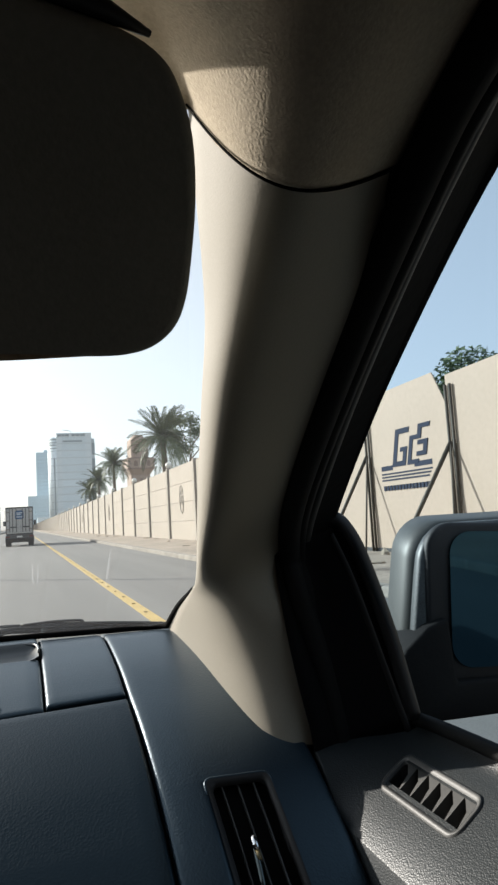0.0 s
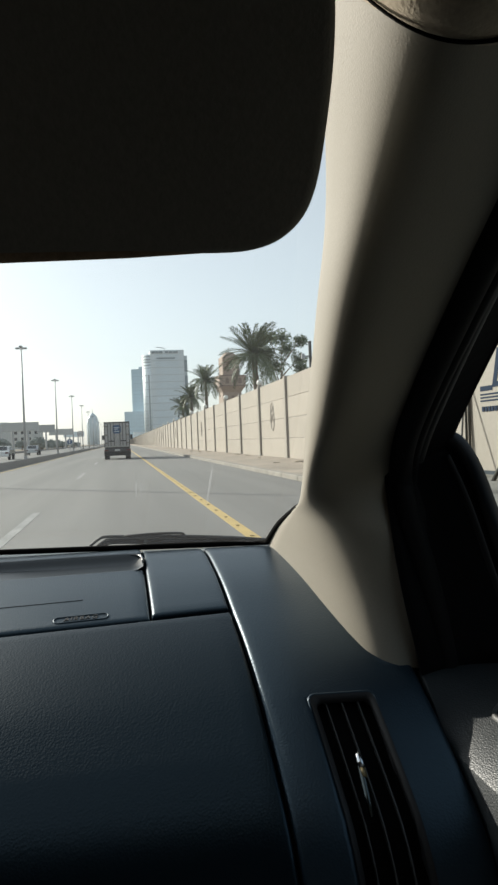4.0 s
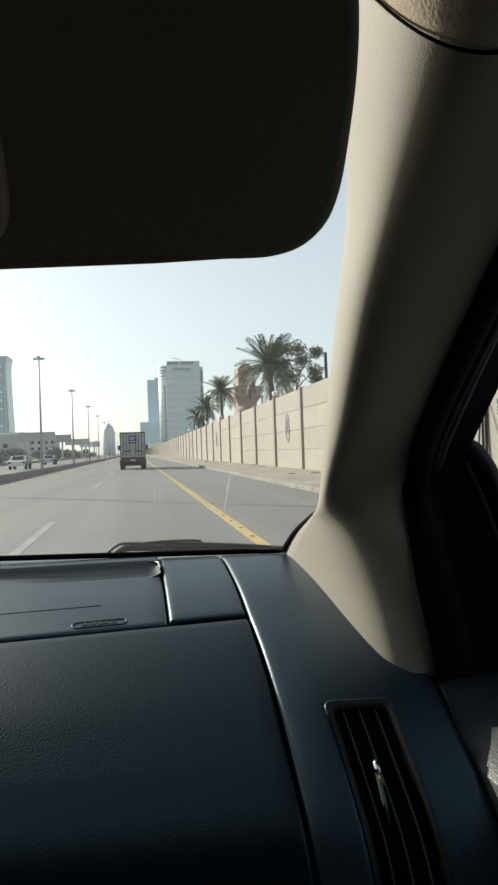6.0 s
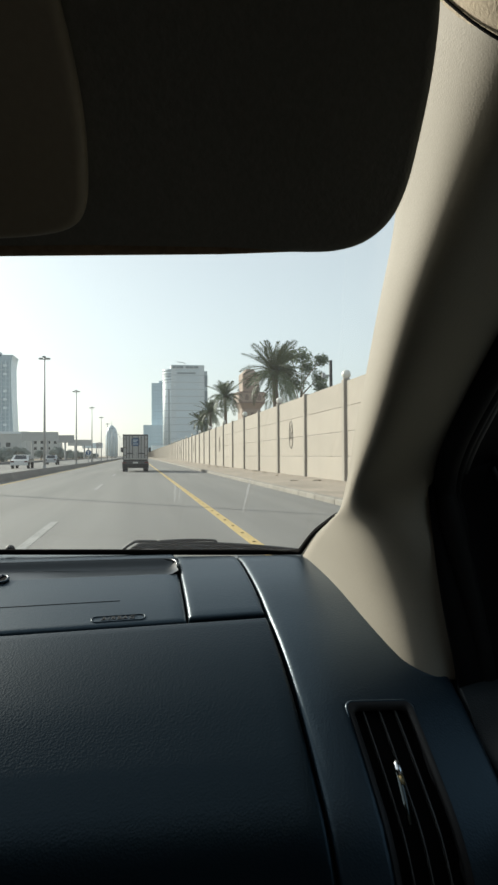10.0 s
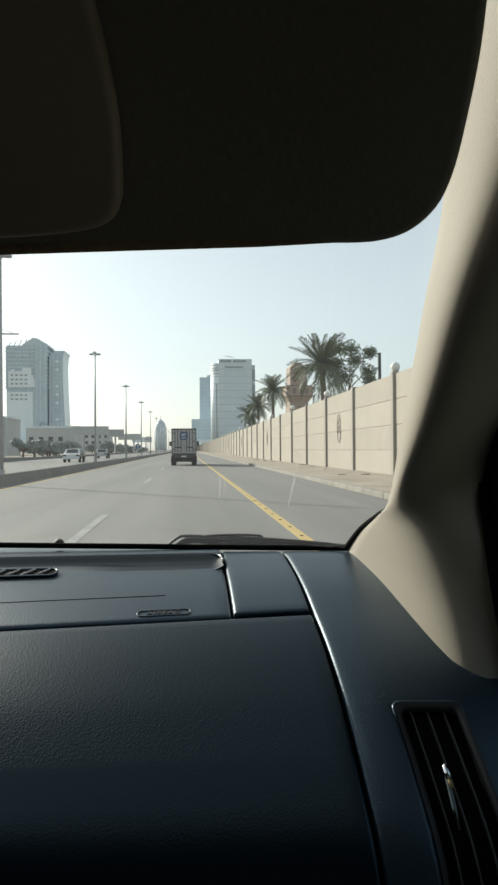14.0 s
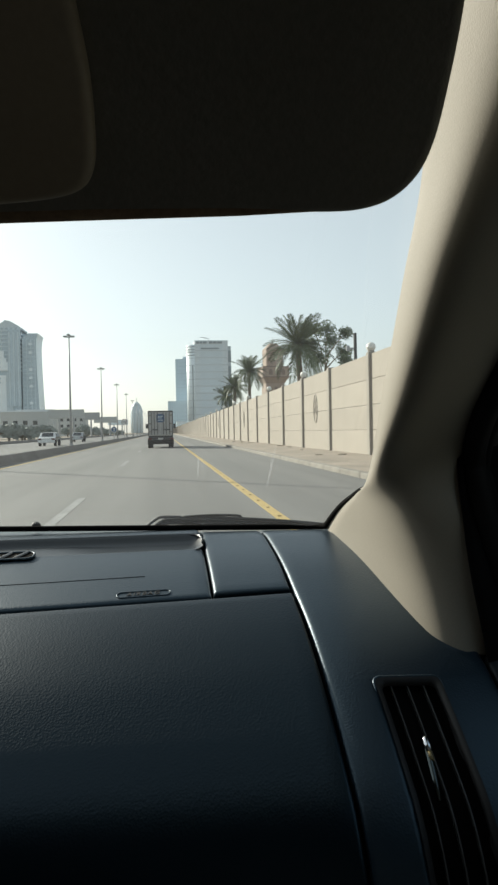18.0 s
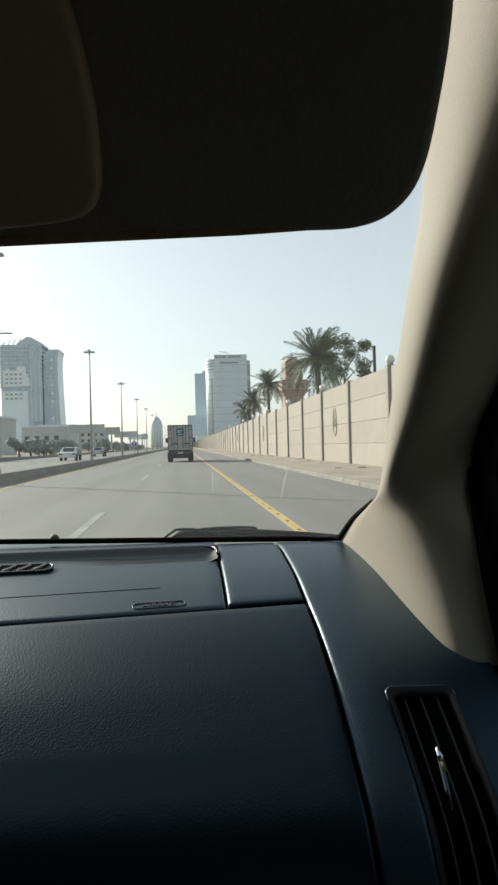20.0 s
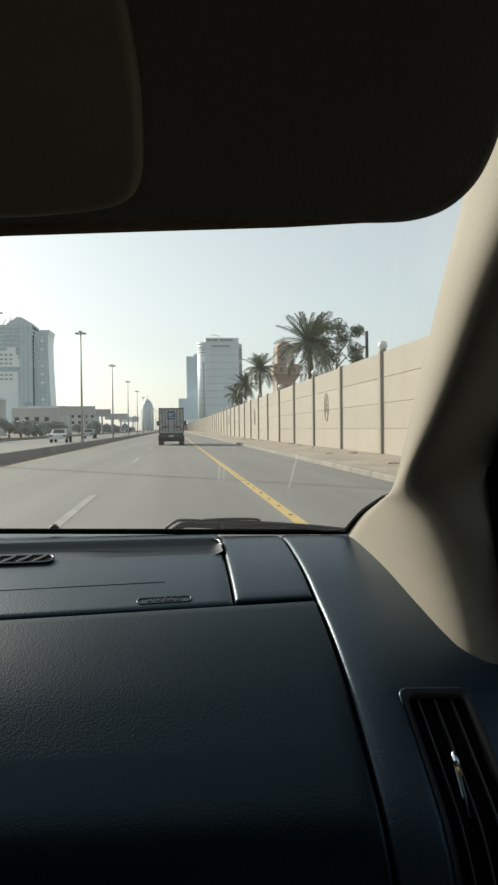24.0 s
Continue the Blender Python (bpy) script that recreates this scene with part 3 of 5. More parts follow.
for y in (0.25, 0.22, 0.18, 0.1, 0.0, -0.15, -0.4, -0.9, -1.5, -1.9):
    zz = float(np.interp(y, (-1.9, -0.4, 0.0, 0.2, 0.25), (1.52, 1.59, 1.58, 1.57, 1.565)))
    rows.append([Vector((x, y, zz - 0.16 * max(0, abs(x + 0.45) - 0.5) ** 2 * 4)) for x in np.linspace(-1.12, 0.225, 22)])
tagged(part("headliner", loft(rows, (0, 0, 0.03)), M["liner"], None, "", True), "beige fabric car headliner", "headliner", kind="structure")

roll_edge = spline([(-0.48, 0.245, 1.560), (-0.22, 0.24, 1.562), (-0.055, 0.236, 1.560), (0.0, 0.235, 1.559), (0.029, 0.235, 1.556), (0.055, 0.235, 1.545), (0.073, 0.235, 1.530), (0.083, 0.235, 1.516), (0.089, 0.235, 1.506)], 5)
rows = []
for p in roll_edge:
    rows.append([p + Vector((0.002, 0.028, 0.014)), p + Vector((0.0, 0.012, 0.002)), p, p + Vector((0.0, 0.002, 0.012)), p + Vector((0.004, 0.006, 0.035)), p + Vector((0.01, 0.0, 0.075))])
tagged(part("headliner_roll", loft(rows), M["liner"], None, "", True), "rolled beige headliner edge over the sun visor", "headliner", kind="structure")
# black box paints the shaded recess over the visor
tagged(part("header_filler", box(-1.05, -0.06, 0.266, 0.29, 1.530, 1.557, 0.003, 1), M["void"], None, "", True), "black filler for the shaded recess above the sun visor", "header trim", kind="structure")
# header added to cut off the headliner's sun patch, blackened as gap shade
tagged(part("windscreen_header", box(-1.1, 0.05, 0.262, 0.30, 1.556, 1.60, 0.004, 2), M["black"], None, "", True), "header added to shade the headliner, black for the dark gap", "header trim", kind="structure")

# sun visor, folded down, with the cover of its vanity mirror
visor = thing("sun_visor", "folded-down fabric sun visor with mirror flap, backlit", "sun visor")
vis_m = pose(0, 0.238, 1.3668, 0, 0, 0) @ Matrix.Rotation(radians(39), 4, "X")
pts = spline([(-0.36, -0.013, 0), (-0.13, -0.007, 0), (-0.06, -0.0035, 0), (0.0, -0.0012, 0), (0.04, -0.0006, 0), (0.057, 0.0015, 0), (0.069, 0.007, 0), (0.0777, 0.0173, 0),
              (0.0815, 0.031, 0), (0.0822, 0.05, 0), (0.081, 0.08, 0), (0.0765, 0.107, 0), (0.068, 0.1265, 0), (0.059, 0.1365, 0), (0.044, 0.143, 0), (0.019, 0.1475, 0),
              (-0.006, 0.152, 0), (-0.024, 0.156, 0), (-0.10, 0.166, 0), (-0.36, 0.168, 0)], 4)
part("visor_board", slab([(p.x * 1.012, p.y * 1.01 - 0.0014) for p in pts], 0.016, 0.006, 4, vis_m), M["visor"], visor, "dark padded board", True)
pts = spline([(-0.235, 0.14, 0), (-0.24, 0.02, 0), (-0.235, 0.002, 0), (-0.22, -0.003, 0), (-0.12, 0.0012, 0), (-0.095, 0.003, 0), (-0.076, 0.0058, 0), (-0.066, 0.0096, 0),
              (-0.0612, 0.0155, 0), (-0.0592, 0.026, 0), (-0.0594, 0.05, 0), (-0.0627, 0.074, 0), (-0.0663, 0.091, 0), (-0.072, 0.125, 0), (-0.08, 0.138, 0), (-0.10, 0.143, 0), (-0.22, 0.146, 0)], 4)
part("mirror_flap", slab([(p.x, p.y) for p in pts], 0.014, 0.005, 5, vis_m @ pose(0, -0.011, 0)), M["flap"], visor, "plastic mirror cover", True)
hem = [vis_m @ Vector((x, 0.0035, z + 0.0012)) for x, z in ((-0.36, -0.0145), (-0.25, -0.0115), (-0.13, -0.0085), (-0.06, -0.005), (0.0, -0.0026), (0.035, -0.001), (0.055, 0.003))]
part("hem", tube(bmesh.new(), hem, [0.0042, 0.0042, 0.004, 0.0036, 0.0028, 0.0016, 0.0006], 10), M["hem"], visor, "brown lower hem, lightened for its lit edge", True)
# the rod's black also stands for the shaded gap above the visor
bm = tube(bmesh.new(), [vis_m @ Vector((-0.33, 0.006, 0.168)), vis_m @ Vector((-0.03, 0.006, 0.161)), vis_m @ Vector((0.03, 0.008, 0.151)), vis_m @ Vector((0.056, 0.010, 0.143))], [0.005, 0.006, 0.0055, 0.0015], 8)
part("hinge_rod", bm, M["black"], visor, "black hinge rod", True)

# black weatherstrip and door frame along the window
r_edge = spline([(0.3325, 0.622, 1.005), (0.3115, 0.616, 1.09), (0.277, 0.604, 1.20), (0.2655, 0.592, 1.246), (0.233, 0.470, 1.314), (0.2055, 0.240, 1.447), (0.197, 0.10, 1.507), (0.20, -0.15, 1.55), (0.20, -0.6, 1.56)], 8)
seal = tagged(part("weatherstrip", tube(bmesh.new(), [p + Vector((0.012, 0.001, -0.002)) for p in r_edge], 0.012, 10), M["rubber"], None, "", True), "black rubber door seal along the pillar", "door seal")
# black filler added behind the seal to cover a gap of sky
part("seal_carrier", loft([[p + Vector((-0.016, 0.024, 0.006)), p + Vector((0.012, 0.014, 0.002)), p + Vector((0.045, 0.03, 0.0))] for p in r_edge[20:]]), M["rubber"], seal, "flat black filler added behind the seal", True)

door = thing("passenger_door", "dark grained passenger door with black frame, closed", "car door")
w_edge = spline([(0.328, 0.585, 1.262), (0.320, 0.535, 1.305), (0.298, 0.38, 1.405), (0.293, 0.215, 1.515), (0.287, 0.06, 1.575), (0.288, -0.2, 1.60), (0.286, -0.6, 1.60)], 8)
inner = spline([(0.273, 0.60, 1.243), (0.262, 0.545, 1.278), (0.2365, 0.39, 1.367), (0.221, 0.225, 1.466), (0.213, 0.07, 1.535), (0.212, -0.2, 1.555), (0.212, -0.6, 1.56)], 8)
rows = []
for p, q in zip(inner, w_edge):
    dip = Vector((0.004, 0.012, -0.008))
    rows.append([p + dip, p, p.lerp(q, 0.5) + Vector((0.001, 0.003, -0.0015)), q, q + dip * 1.6])
part("window_frame", loft(rows), M["matt_black"], door, "black window frame")
bm = tube(bmesh.new(), [p.lerp(q, 0.46) + Vector((0.001, 0.003, -0.001)) for p, q in zip(inner, w_edge)], 0.005, 10)
part("frame_bead", bm, M["grey_plastic"], door, "grey bead", True)

# black corner panel between pillar and window
rows = []
for k in range(-2, 13):
    t = k / 12
    a = Vector((0.262, 0.602, 1.25)).lerp(Vector((0.306, 0.618, 1.0)), t) + Vector((0.012 * math.sin(math.pi * min(1, max(0, t) * 1.2)) * -0.4, 0, 0))
    b = Vector((0.328, 0.580, 1.272)).lerp(Vector((0.400, 0.572, 1.040)), t) + Vector((0.004 + 0.008 * math.sin(math.pi * max(0, t)), 0, 0))
    rows.append([a + (b - a) * (j / 8) + Vector((0, 0.012 * math.sin(math.pi * j / 8), 0)) for j in range(9)])
part("corner_panel", loft(rows, (0.006, 0.02, 0)), M["matt_black"], door, "black mirror corner panel", True)
bm = tube(bmesh.new(), spline([(0.325, 0.585, 1.272), (0.335, 0.578, 1.265), (0.353, 0.575, 1.231), (0.380, 0.572, 1.145), (0.4015, 0.570, 1.053)], 6), [0.004] + [0.0085] * 24, 10)
part("corner_seal", bm, M["black"], door, "black rounded rim", True)
bm = tube(bmesh.new(), spline([(0.318, 0.572, 1.255), (0.337, 0.566, 1.205), (0.364, 0.560, 1.115), (0.385, 0.556, 1.045)], 6), 0.0035, 8)
part("corner_bead", bm, M["rubber"], door, "", True)

# padded top of the door with its demister vent
def pad(x, y):
    z = 0.965 + 0.72 * (x - 0.30) - 5.0 * max(0.0, 0.33 - x) ** 2 - 6 * max(0.0, x - 0.385) ** 2 + 1.2 * max(0.0, x - 0.404)
    rise = min(1.0, max(0.0, (y - 0.55) / 0.075))          # it climbs to the foot of the corner panel
    rise = rise * rise * (3 - 2 * rise)
    return Vector((x, y, z + max(0.0, 1.020 + 0.25 * (x - 0.303) - z) * rise))


xs = [0.3035, 0.305, 0.308, 0.315, 0.33, 0.345, 0.352, 0.374, 0.382, 0.39, 0.398, 0.406, 0.413]
ys = [0.628, 0.62, 0.61, 0.60, 0.59, 0.58, 0.57, 0.56, 0.548, 0.52, 0.49, 0.46, 0.43, 0.40, 0.36, 0.3, 0.2, 0.0, -0.3, -0.7]
bm = bmesh.new()
grid = [[bm.verts.new(pad(x, y)) for x in xs] for y in ys]
for i in range(len(ys) - 1):
    for j in range(len(xs) - 1):
        if 0.43 - 1e-6 <= ys[i + 1] and ys[i] <= 0.548 + 1e-6 and 0.352 - 1e-6 <= xs[j] and xs[j + 1] <= 0.374 + 1e-6:
            continue
        bm.faces.new((grid[i][j], grid[i][j + 1], grid[i + 1][j + 1], grid[i + 1][j]))
front = [grid[i][0] for i in range(len(ys))]
low = [bm.verts.new(v.co + Vector((0.006, 0, -0.5))) for v in front]
for i in range(len(ys) - 1):
    bm.faces.new((front[i], front[i + 1], low[i + 1], low[i]))
fw = [bm.verts.new(grid[0][j].co + Vector((0, 0, -0.4))) for j in range(len(xs))]
for j in range(len(xs) - 1):
    bm.faces.new((grid[0][j], fw[j], fw[j + 1], grid[0][j + 1]))
bmesh.ops.recalc_face_normals(bm, faces=bm.faces)
part("door_pad", bm, M["door"], door, "grained dark vinyl pad", True)
dvent = part("door_vent", bmesh.new(), M["grey_plastic"], door, "grey demister outlet with slanted fins")
bands = [[pad(0.363 + u, 0.489 + w) + Vector((-0.0012, 0, up)) for u, w in rounded_outline(wide, long, r, 5)] for wide, long, r, up in ((0.0385, 0.131, 0.012, -0.001), (0.0375, 0.130, 0.0115, 0.0012), (0.034, 0.127, 0.009, 0.0016), (0.029, 0.122, 0.007, 0.0008), (0.0275, 0.120, 0.006, -0.004))]
part("vent_frame", loft([r + r[:1] for r in bands]), M["grey_plastic"], dvent, "", True)
part("vent_recess", loft([[pad(x, y) + Vector((0.012, 0, -0.018)) for x in (0.345, 0.381)] for y in (0.56, 0.42)]), M["void"], dvent)
for k in range(6):
    y = 0.431 + 0.0193 * k
    tri = [pad(0.3755, y + 0.0193), pad(0.3755, y), pad(0.3505, y - 0.0005), pad(0.3505, y + 0.0007), pad(0.366, y + 0.0055)]
    bm = bmesh.new()
    top = [bm.verts.new(p + Vector((0.001, 0, -0.0015))) for p in tri]
    deep = [bm.verts.new(p + Vector((0.007, 0, -0.012))) for p in tri]
    bm.faces.new(top)
    for i in range(5):
        bm.faces.new((top[i], deep[i], deep[(i + 1) % 5], top[(i + 1) % 5]))
    bmesh.ops.recalc_face_normals(bm, faces=bm.faces)
    part("fin", bm, M["grey_plastic"], dvent, "three-cornered fin")
bm = tube(bmesh.new(), spline([(0.400, 0.60, 1.038), (0.407, 0.584, 1.048), (0.411, 0.45, 1.052), (0.411, 0.2, 1.053), (0.411, -0.7, 1.053)], 6), 0.008, 8)
part("sill_seal", bm, M["rubber"], door, "black window sill seal", True)
rows = [[Vector((0.412, min(0.585, p.y + 0.004), 1.045)), p + Vector((0.002, 0.006, 0.004))] for p in w_edge]
bm = loft(rows)
ob = part("window_pane", bm, M["pane"], door, "side glass tinted to blue the sky behind it")
ob.visible_shadow = False

# black filler added so no outside light shows below the corner panel
part("door_body", box(0.296, 0.43, 0.634, 0.70, 0.7, 1.032), M["black"], door, "black filler added to close a gap under the corner panel")
part("seal_lip", tube(bmesh.new(), [p + Vector((0.026, 0.006, -0.004)) for p in r_edge], 0.007, 8), M["rubber"], seal, "thin outer lip", True)

# added to stop a light leak beside the pillar
part("inner_filler", box(0.274, 0.33, 0.66, 0.72, 1.0, 1.24), M["black"], door)

# windscreen and its black surround
screen = thing("windscreen", "clear raked windscreen", "windscreen", kind="structure")
rows = []
for k in range(10):
    t = k / 8
    row = []
    for j in range(19):
        x = 0.30 - 0.06 * t - j / 18 * (1.44 - 0.15 * t)
        c = (x + 0.45) / 0.7
        row.append(Vector((x, 1.16 - 0.66 * t - 0.14 * c * c * (1 - 0.3 * t), 1.088 + 0.405 * t + 0.012 * math.sin(math.pi * t))))
    rows.append(row)
ob = part("glass", loft(rows), M["screen"], screen)
ob.visible_shadow = False
base = [Vector((x, 1.0 + 0.2 * (0.15 - x) * (1 if x < 0.15 else 0.6) + 0.02, 1.108)) for x in np.linspace(-1.1, 0.2, 20)]
edge = base + [p + Vector((-0.002 + 0.0003 * k, -0.002, 0.003 - 0.0002 * k)) for k, p in enumerate(spline([s[0] for s in SECTIONS], 6)[:20])]
part("black_band", tube(bmesh.new(), edge, [0.0046] * 20 + [0.0048 - 0.00016 * k for k in range(len(edge) - 20)], 8), M["void"], screen, "black edge band", True)

# faint pale streaks on the glass
pale_streaks = thing("glass_smears", "faint pale streaks on the windscreen", "smear")
for a, c, w in (((0.117, 0.8375, 1.2456), (0.1186, 0.9346, 1.1794), 0.0012), ((0.0163, 0.8809, 1.2341), (0.0182, 0.9419, 1.1922), 0.0009), ((0.0245, 0.8829, 1.2331), (0.0240, 0.9421, 1.1932), 0.0007)):
    a, c = Vector(a), Vector(c)
    rows = [[a.lerp(c, k / 6) + Vector((s * w * (0.3 + math.sin(math.pi * k / 6)), 0, 0)) for s in (-1, 1)] for k in range(7)]
    part("streak", loft(rows), M["smear"], pale_streaks).visible_shadow = False

# wiper at rest behind the glass
wiper = thing("wiper", "black windscreen wiper at rest below the glass", "wiper")
arm = spline([(0.26, 1.06, 1.100), (0.18, 1.085, 1.107), (0.10, 1.11, 1.111), (0.03, 1.135, 1.112), (-0.03, 1.16, 1.112), (-0.046, 1.166, 1.107), (-0.06, 1.172, 1.096)], 6)
part("arm", tube(bmesh.new(), arm, [0.003] * 18 + [0.0026] * 19, 8), M["black"], wiper, "", True)
part("blade", tube(bmesh.new(), [p + Vector((0.01, 0.004, -0.0085)) for p in arm], 0.0062, 8), M["rubber"], wiper)
hook = spline([(0.10, 1.112, 1.112), (0.095, 1.113, 1.1165), (0.05, 1.128, 1.1165), (0.0, 1.145, 1.113)], 4)
part("adapter", tube(bmesh.new(), hook, 0.0022, 6), M["black"], wiper, "", True)

# side mirror outside the window
mirror = thing("side_mirror", "silver side mirror with black base on the passenger door", "side mirror")
mm = pose(0.699, 0.80, 1.134, 0, 0, -6)
bm = bmesh.new()
rings = []
for y, k, dx in ((-0.045, 1.0, 0), (-0.02, 1.03, 0), (0.03, 1.0, 0.0), (0.08, 0.88, 0.008), (0.115, 0.68, 0.014), (0.13, 0.42, 0.018)):
    rings.append([Vector((x * k + dx + (0.16 * (z + 0.09) if x < 0 else 0.0), y, z * k + (0.0 if y < 0 else 0.01))) for x, z in rounded_outline(0.36, 0.235, 0.05, 7)])
bm = loft([r + r[:1] for r in rings])
bm.faces.new([bm.verts.new(p) for p in rings[-1]])
bm.faces.new([bm.verts.new(p) for p in rings[0]])
bmesh.ops.remove_doubles(bm, verts=bm.verts, dist=1e-5)
shell = part("housing", bm, M["silver"], mirror, "silver painted shell", True)
shell.matrix_basis = mm
band = [[Vector((x * k + (0.16 * (z + 0.09) if x < 0 else 0.0), y, z * k)) for x, z in rounded_outline(0.36, 0.235, 0.05, 7)] for y, k in ((-0.0445, 1.0), (-0.046, 0.99), (-0.048, 0.999), (-0.060, 0.996), (-0.064, 0.98), (-0.064, 0.86))]
part("bezel", loft([r + r[:1] for r in band]), M["bezel"], mirror, "speckled grey bezel", True).matrix_basis = mm
LEAN = Matrix(((1, 0, 0.12, 0), (0, 1, 0, 0), (0, 0, 1, 0), (0, 0, 0, 1)))
bm = slab([(x, z) for x, z in rounded_outline(0.326, 0.22, 0.04, 7)], 0.02, 0.006, 3)
r0 = part("rim", bm, M["black"], mirror, "black inner rim", True)
r0.matrix_basis = mm @ pose(0.012, -0.071, 0.0) @ LEAN
bm = slab([(x, z) for x, z in rounded_outline(0.28, 0.188, 0.032, 7)], 0.003, 0.0)
g0 = part("mirror_glass", bm, M["mirror"], mirror, "dark reflecting glass")
g0.matrix_basis = mm @ pose(0.022, -0.0765, 0.003) @ LEAN
bm = slab([(-0.205, -0.15), (-0.215, -0.085), (-0.195, -0.05), (-0.16, -0.022), (-0.128, -0.012), (-0.122, -0.10), (0.18, -0.105), (0.18, -0.15)], 0.14, 0.006, 2, pose(0, -0.086, 0))
part("base", bm, M["rubber"], mirror, "black lower base", True).matrix_basis = mm
bm = box(-0.25, -0.12, -0.02, 0.04, -0.148, -0.112, 0.015, 4)
part("foot", bm, M["rubber"], mirror, "", True).matrix_basis = mm

# plain shell that closes the car, with unseen walls added against window light
shell = thing("car_body", "plain closed body of the car round the cabin", "car body", kind="structure")
# the panel ending at y 0.12 shuts the side window to cut light
for args in ((-1.2, -1.15, -1.95, 1.1, 0.3, 1.0), (0.44, 0.47, -1.95, 1.15, 0.3, 1.0), (-1.2, 0.47, -2.0, -1.95, 0.3, 1.52), (0.36, 0.43, -1.95, 0.12, 1.0, 1.6),
             (-1.2, 0.47, -2.0, 1.2, 0.26, 0.3), (-1.2, 0.47, 1.15, 1.2, 0.3, 1.06), (-1.2, -1.15, -1.95, -0.9, 1.0, 1.52), (0.36, 0.42, -1.95, -0.72, 1.0, 1.56)):
    part("panel", box(*args), M["black"], shell)
# added behind the camera so that no light comes from the rear
part("seat_partition", box(-1.15, 0.43, -0.26, -0.22, 0.3, 1.62), M["light_block"], shell, "unseen dark wall added behind the camera to keep light out")
part("roof_skin", loft([[(-1.15, 0.25, 1.60), (-0.45, 0.27, 1.605), (0.10, 0.24, 1.60), (0.29, 0.12, 1.60)], [(-1.17, -0.2, 1.63), (-0.45, -0.2, 1.65), (0.2, -0.2, 1.645), (0.30, -0.2, 1.63)],
                        [(-1.17, -2.0, 1.52), (-0.45, -2.0, 1.56), (0.2, -2.0, 1.56), (0.42, -2.0, 1.54)]], (0, 0, 0.01)), M["silver"], shell)
# shuts the far side windows to keep their light out
part("far_side", loft([[(-1.175, 1.05, 1.0), (-1.13, 1.0, 1.1)], [(-1.175, 0.3, 1.0), (-1.08, 0.38, 1.50)], [(-1.175, -0.95, 1.0), (-1.10, -0.95, 1.60)]], (-0.02, 0, 0)), M["light_block"], shell)
part("far_pillar", tube(bmesh.new(), [(-1.12, 1.05, 1.05), (-1.08, 0.7, 1.25), (-1.04, 0.36, 1.5)], 0.05, 8), M["pillar"], shell, "", True)
# bonnet and wheels
rows = [[Vector((x, y, z - 0.05 * ((x + 0.365) / 0.83) ** 2)) for x in np.linspace(-1.19, 0.46, 13)] for y, z in ((1.2, 1.015), (1.45, 0.985), (1.8, 0.93), (2.1, 0.87), (2.22, 0.78), (2.25, 0.55), (2.22, 0.32))]
part("bonnet", loft(rows, (0, -0.02, -0.02)), M["silver"], shell, "grey painted bonnet", True)
for side, x in ((-1, -1.19), (1, 0.46)):
    part("wing", loft([[Vector((x, y, 0.34)), Vector((x, y, z - 0.05))] for y, z in ((1.2, 1.015), (1.45, 0.985), (1.8, 0.93), (2.1, 0.87), (2.22, 0.6))], (-0.02 * side, 0, 0)), M["silver"], shell)
    for y in (1.55, -1.35):
        wheel = part("wheel", tube(bmesh.new(), [(x - 0.2 * side, y, 0.34), (x - 0.19 * side, y, 0.34), (x - 0.01 * side, y, 0.34), (x + 0.012 * side, y, 0.34)], [0.30, 0.34, 0.34, 0.31], 28), M["rubber"], shell, "black tyre")
        part("rim", tube(bmesh.new(), [(x + 0.008 * side, y, 0.34), (x + 0.02 * side, y, 0.34)], [0.21, 0.19], 20), M["steel"], wheel)

for ob in list(scene.objects):
    if ob.parent is None and ob not in (cam, sun):
        ob.matrix_basis = CAR @ ob.matrix_basis


# ---- ground and road ----
def sheet(name, x0, x1, y0, y1, z, mat, label, category, nx=1, ny=1):
    bm = loft([[Vector((x0 + (x1 - x0) * i / nx, y0 + (y1 - y0) * j / ny, z)) for i in range(nx + 1)] for j in range(ny + 1)])
    return tagged(part(name, bm, mat), label, category, kind="structure")


WALL_X, KERB_X, MEDIAN_X = 8.7, 4.95, -6.6
sheet("ground", -4000, 4000, -4000, 4400, -0.03, M["sand"], "pale sandy ground reaching the horizon", "ground", 40, 40)
sheet("road", MEDIAN_X - 0.1, KERB_X + 0.05, -400, 1500, 0.0, M["asphalt"], "sun-bleached grey asphalt highway", "road", 4, 60)
sheet("far_road", -21.0, MEDIAN_X - 1.2, -400, 1500, 0.0, M["asphalt"], "grey asphalt of the opposite carriageway", "road", 4, 60)

bm = box(1.55, 1.72, -300, 900, 0.0, 0.004)
tagged(part("edge_line", bm, M["yellow"]), "worn yellow edge line painted on the asphalt", "road marking", kind="structure")
bm = box(-6.15, -6.02, -300, 900, 0.0, 0.004)
tagged(part("median_line", bm, M["yellow"]), "yellow edge line beside the median barrier", "road marking", kind="structure")
me = bpy.data.meshes.new("stud")
bm = box(-0.028, 0.028, -0.04, 0.04, 0.0, 0.014, 0.01)
bm.to_mesh(me)
bm.free()
for k in range(46):
    ob = share("road_stud", me, M["stud"], None, at=pose(1.635, 3.0 + 1.15 * k, 0.004))
    tagged(ob, "small worn road stud on the yellow line", "road stud", "studs on the edge line")
me = bpy.data.meshes.new("dash")
bm = box(-0.075, 0.075, -2.5, 2.5, 0.0, 0.004)
bm.to_mesh(me)
bm.free()
for x, y0 in ((-1.64, 11.2),):
    for k in range(22):
        ob = share("lane_dash", me, M["white"], None, at=pose(x, y0 + 17.8 * k, 0.0))
        tagged(ob, "worn white lane dash on the asphalt", "road marking", "lane dashes")
